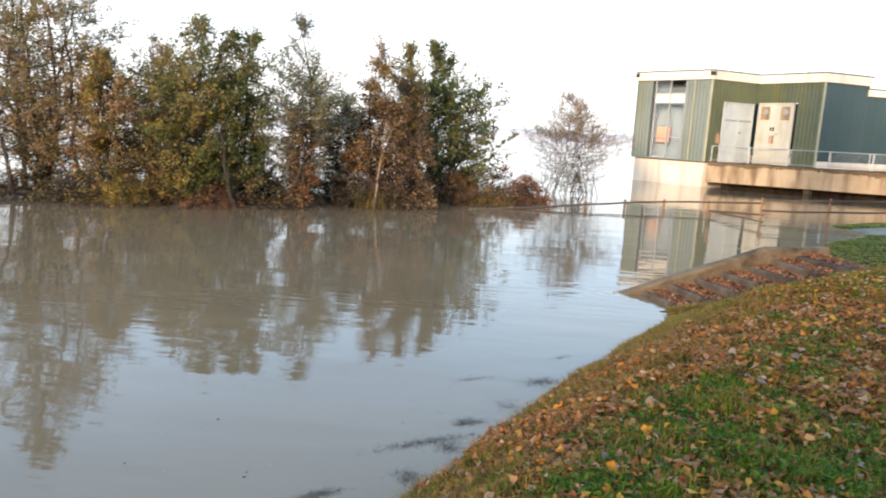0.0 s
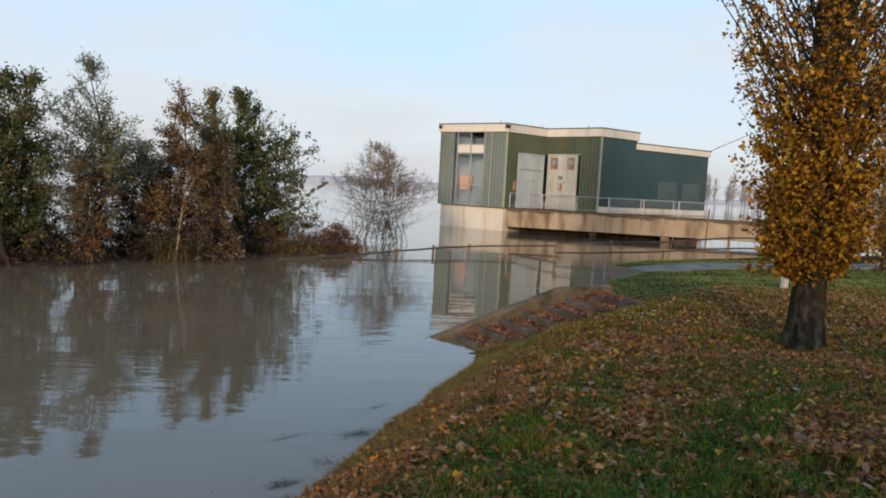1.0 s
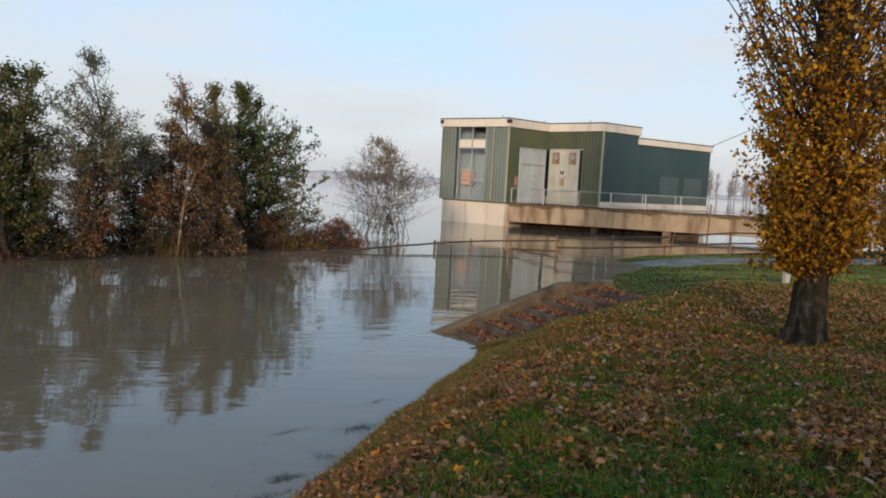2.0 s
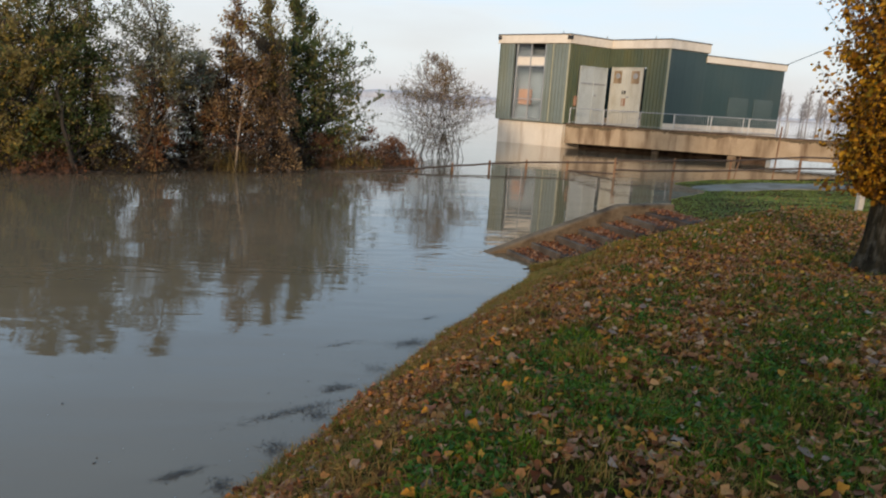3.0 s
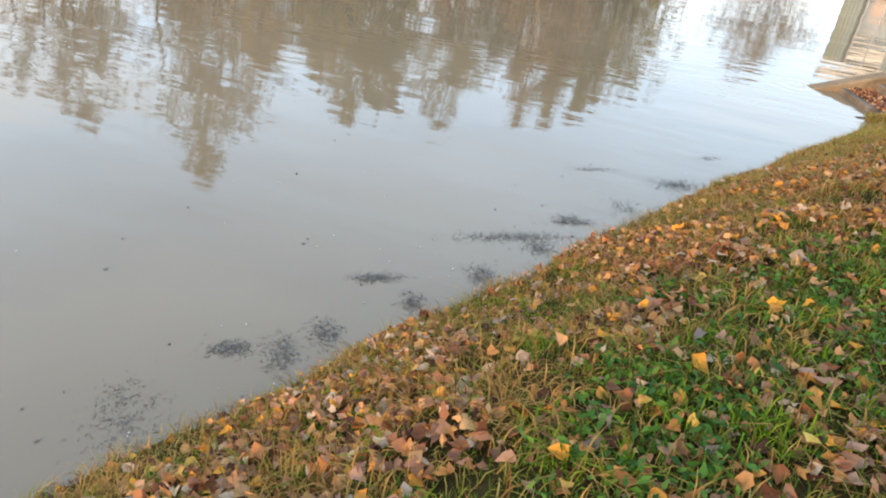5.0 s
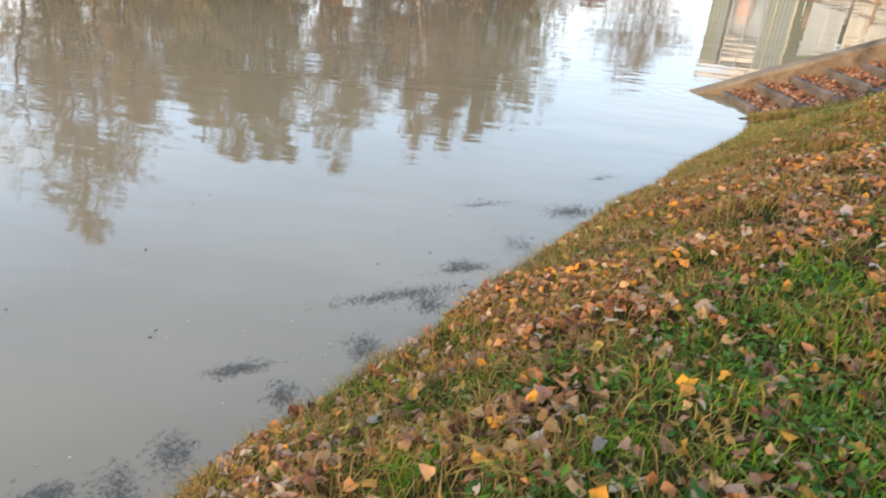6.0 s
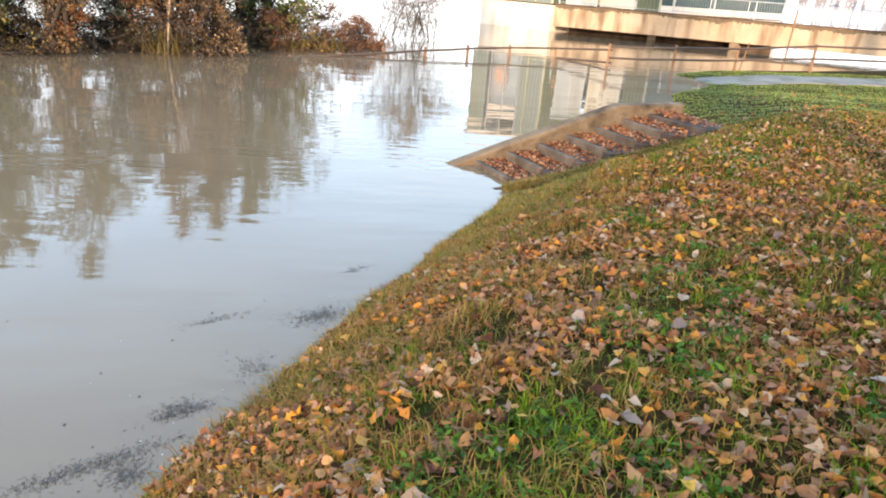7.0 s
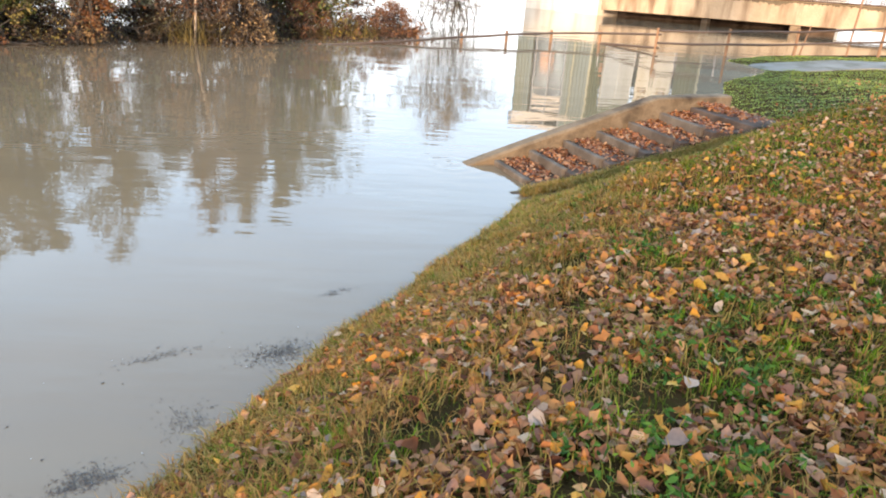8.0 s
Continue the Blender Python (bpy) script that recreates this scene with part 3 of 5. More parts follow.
lx, ly, lz, ld = scatter(150000, -4.5, 7.5, 0.6, 9.5, litter, r1)
tagged(leaves("leaf_litter", np.stack([lx, ly, lz + np.where(ld < 1.7, 0.032, 0.004) + r1.uniform(0.0, 0.043, len(lx))], -1), 0.047, LITTER, flat=0.5, tall=1.15, r=r1, shape=DELTOID, curl=1.6), "brown and orange fallen poplar leaves strewn over the bank", "leaves", kind="stuff")
lx, ly, lz, ld = scatter(130000, -1, 20, 9.5, 24, lambda x, y, d: np.clip(1.0 - 0.1 * np.hypot((x - 8) / 1.5, y - 8.5) + 0.22 * (patchy(x, y, 1.3, 0.4) - 0.5), 0.02, 1) * np.clip(0.12 + 0.4 * (d - 0.6), 0.12, 1), r1)
tagged(leaves("bank_leaf_litter", np.stack([lx, ly, lz + r1.uniform(0.015, 0.06, len(lx))], -1), 0.056, LITTER, flat=0.5, r=r1), "brown fallen leaves on the lawn round the poplar", "leaves", kind="stuff")

lx, ly, lz, ld = scatter(110000, -8, 14, -6, 9.5, lambda x, y, d: np.where((y < 0.4 + 0.8 * mottled(x, y, 2.0, 0.3)) | (x > 7.3), litter(x, y, d), 0.0) * (d > 0.1), r1)
tagged(leaves("upper_leaf_litter", np.stack([lx, ly, lz + r1.uniform(0.02, 0.08, len(lx))], -1), 0.055, LITTER, flat=0.5, r=r1), "brown fallen leaves strewn over the upper bank", "leaves", kind="stuff")


def yellow_leaves():
    x, y, z, d = scatter(2400, -4.5, 8, 0.6, 11, lambda x, y, d: 0.45 + 0 * x, r1)
    return tagged(leaves("yellow_leaves", np.stack([x, y, z + 0.06], -1), 0.054, YELLOWFALL, flat=0.5, tall=1.1, r=r1, shape=DELTOID), "fresh yellow poplar leaves among brown ones", "leaves", kind="stuff")


yellow_leaves()


def pale_leaves():
    x, y, z, d = scatter(1000, -4.5, 8, 0.6, 11, lambda x, y, d: 0.4 + 0 * x, r1)
    return tagged(leaves("pale_leaves", np.stack([x, y, z + 0.05], -1), 0.062, PALEFALL, flat=0.45, tall=1.2, r=r1, shape=DELTOID), "curled pale undersides of dry leaves", "leaves", kind="stuff")


pale_leaves()


def water_weeds():
    """Dark drowned weed and twigs that break the surface along the edge."""
    pts = []
    for x, y, n, sx, sy in ((-1.59, 4.46, 60, 0.09, 0.05), (-1.16, 5.58, 70, 0.11, 0.04), (-0.47, 6.67, 130, 0.30, 0.05), (-0.06, 7.21, 50, 0.14, 0.04), (0.71, 8.59, 130, 0.16, 0.09),
                            (-1.18, 4.85, 60, 0.07, 0.10), (-1.30, 4.55, 60, 0.07, 0.12), (-0.82, 5.42, 55, 0.06, 0.08), (-0.50, 5.98, 70, 0.08, 0.10), (-1.75, 3.75, 60, 0.13, 0.2), (-0.22, 6.62, 60, 0.08, 0.08), (0.3, 7.75, 40, 0.1, 0.14), (-0.12, 7.25, 40, 0.10, 0.06), (-0.1, 8.5, 26, 0.18, 0.03), (1.0, 9.6, 18, 0.10, 0.04)):
        c, s2 = 0.85, 0.53
        u, v = r1.normal(0, sx * 0.8, 6 * n), r1.normal(0, sy * 0.8, 6 * n)
        n = len(u)
        pts.append(np.stack([x + u * c - v * s2, y + u * s2 + v * c, r1.uniform(0.001, 0.007, n)], -1))
    pts = np.concatenate(pts)
    pts = pts[inland(pts[:, 0], pts[:, 1]) < 0.05]
    return tagged(leaves("water_weeds", pts, 0.0050, DROWNED, flat=0.05, tall=6.0, r=r1, curl=0.05), "dark drowned weeds breaking the muddy water surface", "weeds", kind="stuff")


water_weeds()


def floating_bits():
    """Foam specks and scraps of leaf drifting on the water close to the bank."""
    x, y = r1.uniform(-3.6, 1.0, 420), r1.uniform(3.2, 9.0, 420)
    d = inland(x, y)
    keep = (d < -0.06) & (r1.uniform(0, 1, 420) < np.exp(d / 0.9))
    x, y = x[keep], y[keep]
    pale = r1.uniform(0, 1, len(x)) < 0.62
    for name, sel, size, mat_, label in (("foam_specks", pale, 0.012, FOAM, "small pale foam specks drifting on muddy water"), ("leaf_scraps", ~pale, 0.020, DROWNED, "small dark leaf scraps drifting on muddy water")):
        tagged(leaves(name, np.stack([x[sel], y[sel], np.full(sel.sum(), 0.004)], -1), size, mat_, flat=0.04, tall=1.3, r=r1, curl=0.05, shape=SPADE), label, "debris", kind="stuff")


FOAM = surface("pale foam", [(0.30, 0.27, 0.22), (0.45, 0.42, 0.36)], 3.0, 0.6, 0, 30, island=0.8)
floating_bits()


# ---------------------------------------------------------------- flooded steps
def build_stairs():
    root = new("flooded_steps")
    root.location = TIP
    base = Matrix(((ST.x, SW.x, 0, 0), (ST.y, SW.y, 0, 0), (0, 0, 1, 0), (0, 0, 0, 1)))   # along, across, up
    for i in range(-2, 6):
        a, z = 0.45 + i * RUN, 0.075 + RISE * i
        st = Shape().box((a + 0.02, 0.004, z - 0.6), (a + RUN + 0.02, WIDE, z - 0.035), base, 0.01).make("step", STEPCON, root)
        Shape().box((a - 0.03, 0.006, z - 0.15), (a + 0.065, WIDE - 0.12 - r1.uniform(0, 0.08), z), base, 0.014).make("nosing", NOSING, st)
    Shape().box((0.45 + 6 * RUN, 0.004, 0.1), (0.45 + 6 * RUN + 0.7, WIDE + 0.2, 0.075 + RISE * 6 - 0.05), base, 0.01).make("landing", STEPCON, root)
    walls = (("cheek_wall", -0.24, 0.0, [(-1.4, -0.42), (0, 0.0), (1.1, 0.33), (2.2, 0.65), (3.13, 0.93), (4.55, 0.95)]), ("near_kerb", WIDE + 0.004, WIDE + 0.16, [(-1.2, -0.3), (-0.1, -0.02), (0.5, 0.045), (1.2, 0.14), (3.4, 0.59), (4.2, 0.66)]))
    for nm, y0, y1, prof in walls:
        vs, fs = [], []
        for a, z in prof:
            e = 0.012 * math.sin(7 * a + y0)
            vs += [base @ Vector((a, y0, z - 1.2)), base @ Vector((a, y0, z - 0.02)), base @ Vector((a, y0 + 0.03, z + e)), base @ Vector((a, y1 - 0.03, z + e)), base @ Vector((a, y1, z - 0.02)), base @ Vector((a, y1, z - 1.2))]
        for k in range(len(prof) - 1):
            for q in range(6):
                q2 = (q + 1) % 6
                fs.append((k * 6 + q, (k + 1) * 6 + q, (k + 1) * 6 + q2, k * 6 + q2))
        fs += [tuple(range(6)), tuple(range(len(vs) - 6, len(vs)))[::-1]]
        Shape().add(vs, fs).make(nm, WALLCON, root)
    return tagged(root, "mossy concrete steps with cheek walls leading into water", "steps")


build_stairs()
sl = []
for i in range(0, 7):
    for k in range(520):
        a, b2 = 0.45 + i * RUN + r1.uniform(0.09, RUN - 0.04), (abs(r1.normal(0, 0.6)) if k % 4 else r1.uniform(0, WIDE + 0.1))
        if b2 < WIDE + 0.1:
            q = TIP + ST * a + SW * (0.03 + b2)
            sl.append((q.x, q.y, 0.075 + RISE * i - 0.03 + r1.uniform(0, 0.05) + 0.05 * max(0, 0.3 - b2)))
tagged(leaves("step_leaf_litter", sl, 0.052, REDFALL, flat=0.4, r=r1), "reddish brown wet leaves lying on the steps", "leaves", kind="stuff")


# ---------------------------------------------------------------- fence
POSTS = [(-2.9, 26.0, -0.02), (-1.3, 27.0, 0.03), (0.25, 27.9, 0.12), (1.79, 28.78, 0.28), (3.35, 29.8, 0.33), (5.05, 30.78, 0.42), (6.91, 31.82, 0.45), (8.98, 32.43, 0.48), (10.57, 30.44, 0.86), (13.25, 30.5, 0.97), (15.9, 30.6, 1.1), (19.3, 30.8, 1.38), (23.4, 31.4, 1.45), (27.6, 32.2, 1.5)]
RAILS = [[(0, -0.06), (1, -0.03), (2, 0.04), (3, 0.12), (4, 0.21), (5, 0.29), (6, 0.34), (7, 0.39), (8, 0.63)], [(7, 0.0), (8, 0.15)],
         [(8, 0.76), (9, 0.86), (10, 0.99), (11, 1.3), (12, 1.36), (13, 1.4)], [(8, 0.33), (9, 0.42), (10, 0.55), (11, 0.8), (12, 0.86), (13, 0.9)]]


def build_fence():
    root = new("fence")
    for x, y, top in POSTS:
        lo = min(-0.5, float(ground(x, y)) - 0.3)
        lean = r1.normal(0, 0.02)
        Shape().tube([(x, y, lo), (x + lean * 0.5, y, top - 0.02), (x + lean * 0.5, y, top)], [0.06, 0.054, 0.04], 8).make("post", WOOD, root)
    for line in RAILS:
        for (i, z), (j, z2) in zip(line[:-1], line[1:]):
            a, b2 = Vector((*POSTS[i][:2], z)), Vector((*POSTS[j][:2], z2))
            o = Vector((0.05, -0.075, 0))
            m1 = (a + b2) / 2 + o + Vector((0, 0, r1.normal(0, 0.012)))
            Shape().tube([a + o - (b2 - a) * 0.02, m1, b2 + o + (b2 - a) * 0.02], [0.040, 0.044, 0.039], 7).make("rail", RAILWOOD, root)
    return tagged(root, "weathered brown wooden post and rail fence half under water", "fence")


build_fence()

# ---------------------------------------------------------------- pumping house
PA, PB, PI, PC, PD, PE = [Vector((*p, 0)) for p in ((9.0, 54.4), (13.2, 50.2), (17.0, 52.45), (19.9, 48.8), (23.5, 50.6), (31.5, 54.1))]
PF, PG = PE + Vector((-4.0, 8.5, 0)), PA + Vector((7.5, 6.5, 0))
ZB, ZT, ZL = 1.72, 7.25, 6.6


def face_frame(p, q):
    """x along the wall from p to q, y into the wall, z up."""
    d = (q - p).normalized()
    nrm = Vector((-d.y, d.x, 0))
    return Matrix(((d.x, nrm.x, 0, p.x), (d.y, nrm.y, 0, p.y), (0, 0, 1, 0), (0, 0, 0, 1))), (q - p).length


def ribbed(p, q, z0, z1, mat_, root, pitch=0.27, depth=0.06, holes=()):
    """A wall of upright profiled sheets with gaps for the openings."""
    m, L = face_frame(p, q)
    n = max(1, round(L / pitch))
    for i in range(n):
        x0, x1 = i * L / n, (i + 1) * L / n
        spans = [(z0, z1)]
        for hx0, hx1, hz0, hz1 in holes:
            if x1 > hx0 + 0.01 and x0 < hx1 - 0.01:
                spans = [s for a, b2 in spans for s in ((a, min(b2, hz0)), (max(a, hz1), b2)) if s[1] - s[0] > 0.02]
        for a, b2 in spans:
            s = Shape()
            w2 = (x1 - x0)
            prof = [(0, 0), (0.62 * w2, 0), (0.70 * w2, -depth), (0.92 * w2, -depth), (w2, 0), (w2, 0.12), (0, 0.12)]
            vs = [m @ Vector((x0 + px, py, z)) for z in (a, b2) for px, py in prof]
            k = len(prof)
            fs = [tuple(range(k))[::-1], tuple(range(k, 2 * k))] + [(t, (t + 1) % k, (t + 1) % k + k, t + k) for t in range(k)]
            s.add(vs, [f[::-1] for f in fs])
            s.make("panel", mat_, root)


def build_house():
    root = new("pumping_house")
    # concrete base under the cladding
    sh = [PA + Vector((0.25, -0.1, 0)), PB + Vector((0.1, 0.25, 0)), PI, PC + Vector((0, 0.2, 0)), PD, PE, PF, PG]
    Shape().prism([(p.x, p.y) for p in sh], -2.0, ZB - 0.08).make("base", CONCRETE, root, "cream stained concrete base standing in water")
    Shape().prism([(p.x, p.y) for p in sh], ZB - 0.07, ZB - 0.01).make("floor_slab", MOSS, root, "dark dirty slab edge under the cladding")
    for p, q in ((PC, PD), (PD, PE), (PE, PF), (PF, PG)):
        m, L = face_frame(p, q)
        Shape().box((0.02, -0.03, ZB - 0.005), (L - 0.02, 0.14, ZB + 0.445), m, 0.02).make("plinth", CONCRETE, root)
    # openings
    ab, Lab = face_frame(PA, PB)
    win = (0.27 * Lab, 0.68 * Lab, ZB + 0.12, ZT)
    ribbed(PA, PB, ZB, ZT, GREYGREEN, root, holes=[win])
    bi, Lbi = face_frame(PB, PI)
    d1 = (0.30 * Lbi, 0.94 * Lbi, ZB, 5.85)
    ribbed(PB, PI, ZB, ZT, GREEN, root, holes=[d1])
    ic, Lic = face_frame(PI, PC)
    d2 = (0.04 * Lic, 0.60 * Lic, ZB, 5.95)
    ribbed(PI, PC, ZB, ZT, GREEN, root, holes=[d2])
    ribbed(PC, PD, ZB + 0.45, ZT, DKGREEN, root, 1.02, 0.003)
    ribbed(PD, PE, ZB + 0.45, ZL, DKGREEN, root, 1.1, 0.003)
    ribbed(PE, PF, ZB + 0.45, ZL, DKGREEN, root, 1.1, 0.006)
    ribbed(PF, PG, ZB + 0.45, ZL, DKGREEN, root, 1.1, 0.006)
    ribbed(PG, PA, ZB, ZT, GREEN, root, 0.6, 0.03)
    for p in (PB, PC):
        Shape().box((p.x - 0.07, p.y - 0.10, ZB + 0.02), (p.x + 0.07, p.y + 0.04, ZT - 0.01), None, 0.02).make("corner_trim", TRIM, root)
    Shape().box((win[1] + 0.62, -0.085, ZB + 0.05), (win[1] + 0.72, -0.062, ZT - 0.02), ab, 0.006).make("downpipe", TRIM, root)
    # two dull window panels low in the smooth cladding
    de, Lde = face_frame(PD, PE)
    for a, b2 in ((0.32, 0.57), (0.65, 0.90)):
        Shape().box((a * Lde, -0.02, 2.75), (b2 * Lde, -0.005, 4.3), de, 0.006).make("window_panel", DULLPANE, root, "dull dark green window panel")
    # roofs and fascia bands
    PH = PD + Vector((-3.0, 6.5, 0))
    Shape().prism([(p.x, p.y) for p in (PA, PB, PI, PC, PD, PH, PG)], ZT - 0.05, ZT + 0.3).make("roof", DARK, root)
    Shape().prism([(p.x, p.y) for p in (PD, PE, PF, PH)], ZL - 0.05, ZL + 0.25).make("roof", DARK, root)
    for p, q, z in ((PA, PB, ZT), (PB, PI, ZT), (PI, PC, ZT), (PC, PD, ZT), (PD, PH, ZT), (PD, PE, ZL), (PE, PF, ZL), (PG, PA, ZT)):
        m, L = face_frame(p, q)
        h = 0.58 if z == ZT else 0.45
        Shape().box((-0.1, -0.14, z), (L + 0.1, 0.1, z + h), m, 0.02).make("fascia", CREAM, root)
        Shape().box((-0.14, -0.17, z + h + 0.003), (L + 0.14, 0.12, z + h + 0.07), m, 0.015).make("roof_edge", DARK, root)
    # corner boxes and roof pegs
    for p in (PA, PB):
        Shape().box((p.x - 0.22, p.y - 0.24, ZT + 0.26), (p.x + 0.16, p.y - 0.12, ZT + 0.52), None, 0.02).make("roof_outlet", DARK, root)
    for p in (PA.lerp(PB, 0.9), PB.lerp(PI, 0.85), PI.lerp(PC, 0.75)):
        Shape().tube([(p.x, p.y, ZT + 0.5), (p.x, p.y, ZT + 0.85)], [0.04, 0.03], 6).make("roof_pipe", STEEL, root)
    # doors
    for m, (x0, x1, z0, z1), kind in ((bi, d1, 1), (ic, d2, 2)):
        half = (x0 + x1) / 2
        fr = Shape().box((x0, -0.06, z0), (x0 + 0.09, 0.1, z1), m).box((x1 - 0.09, -0.06, z0), (x1, 0.1, z1), m).box((x0 + 0.09, -0.06, z1 - 0.09), (x1 - 0.09, 0.1, z1), m)
        fr.make("door_frame", GREYDOOR if kind == 1 else DOORPAINT, root)
        for a, b2 in ((x0 + 0.1, half - 0.01), (half + 0.01, x1 - 0.1)):
            door = Shape().box((a, -0.03, z0 + 0.03), (b2, 0.05, z1 - 0.1), m).make("door", GREYDOOR if kind == 1 else DOORPAINT, root, "blue-grey metal door leaf" if kind == 1 else "cream ribbed metal door leaf")
            if kind == 1:
                Shape().box((a + 0.05, -0.05, z0 + 2.85), (b2 - 0.05, -0.031, z0 + 2.97), m, 0.005).make("rail", STEEL, door)
            else:
                for k in range(5):
                    x = a + (b2 - a) * (k + 0.5) / 5
                    Shape().box((x - 0.03, -0.055, z0 + 0.1), (x + 0.03, -0.031, z1 - 1.35), m, 0.006).make("rib", DOORPAINT, door)
                c = (a + b2) / 2 + (-0.12 if a == x0 + 0.1 else 0.12)
                Shape().box((c - 0.33, -0.05, z1 - 1.15), (c + 0.33, -0.031, z1 - 0.25), m, 0.01).make("vent_panel", DECKCON, door, "brown-stained vent panel with round vent")
                v = Shape()
                v.tube([m @ Vector((c, -0.051, z1 - 0.62)), m @ Vector((c, -0.075, z1 - 0.62))], [0.2, 0.18], 14)
                v.make("vent", STEEL, door)
        Shape().box((half + 0.12, -0.09, z0 + 2.05), (half + 0.35, -0.031, z0 + 2.17), m, 0.01).make("door_handle", STEEL, root)
    m = ic
    Shape().box(((d2[0] + d2[1]) / 2 - 0.28, -0.045, 4.05), ((d2[0] + d2[1]) / 2 + 0.05, -0.032, 4.3), m, 0.004).make("notice", DARK, root, "small dark notice plate on the door")
    Shape().box(((d2[0] + d2[1]) / 2 - 0.25, -0.045, 3.2), ((d2[0] + d2[1]) / 2 + 0.12, -0.032, 3.75), m, 0.004).make("notice", ORANGE, root, "small orange warning sheet on the door")
    Shape().box((0.185 * Lbi, -0.16, 3.0), (0.185 * Lbi + 0.24, -0.047, 3.7), bi, 0.02).make("meter_box", ORANGE, root, "small orange-brown meter box")
    # tall window on the corner facade
    m, (x0, x1, z0, z1) = ab, win
    window = new("window")
    window.parent = root
    half = (x0 + x1) / 2
    glass = bpy.data.materials.new("window glass")
    glass.use_nodes = True
    gb = glass.node_tree.nodes["Principled BSDF"]
    gb.inputs["Base Color"].default_value, gb.inputs["Roughness"].default_value = (0.85, 0.9, 0.92, 1), 0.03
    gb.inputs["Transmission Weight"].default_value, gb.inputs["IOR"].default_value = 1.0, 1.45
    for x in (x0, half, x1):
        Shape().box((x - 0.04, -0.03, z0), (x + 0.04, 0.1, z1), m).make("mullion", STEEL, window)
    for z in (z0, 3.3, 5.65, 6.35):
        Shape().box((x0 + 0.04, -0.02, z - 0.04), (x1 - 0.04, 0.08, z + 0.04), m).make("transom", STEEL, window)
    for a, b2 in ((x0 + 0.05, half - 0.05), (half + 0.05, x1 - 0.05)):
        for z2, z3 in ((z0 + 0.05, 3.25), (3.35, 5.6), (6.4, z1)):
            if a > x0 + 0.1 and z2 > 6:
                continue
            Shape().box((a, 0.02, z2), (b2, 0.035, z3), m, 0.002).make("pane", glass, window).visible_shadow = False
        Shape().box((a, 0.0, 5.7), (b2, 0.06, 6.3), m, 0.01).make("panel", CREAM, window, "cream infill panel")
    # inside the tall window
    Shape().box((0.2, 1.6, ZB), (Lab - 0.2, 1.75, ZT - 0.1), ab, 0.01).make("inner_wall", INNER, root, "pale inner wall behind the window")
    Shape().box((x0 + 0.05, 0.5, 2.9), (half - 0.1, 0.7, 4.0), ab, 0.02).make("panel", ORANGE, root, "orange panel inside the window")
    return tagged(root, "green metal-clad pumping house on a concrete base in the flood", "building")


build_house()


# ---------------------------------------------------------------- footbridge
BQ, BD = Vector((13.2, 48.5, 0)), Vector((0.925, -0.381, 0)).normalized()
BN = Vector((0.381, 0.925, 0)).normalized()
BL, ZD0, ZD1 = 34.0, 1.72, 1.72


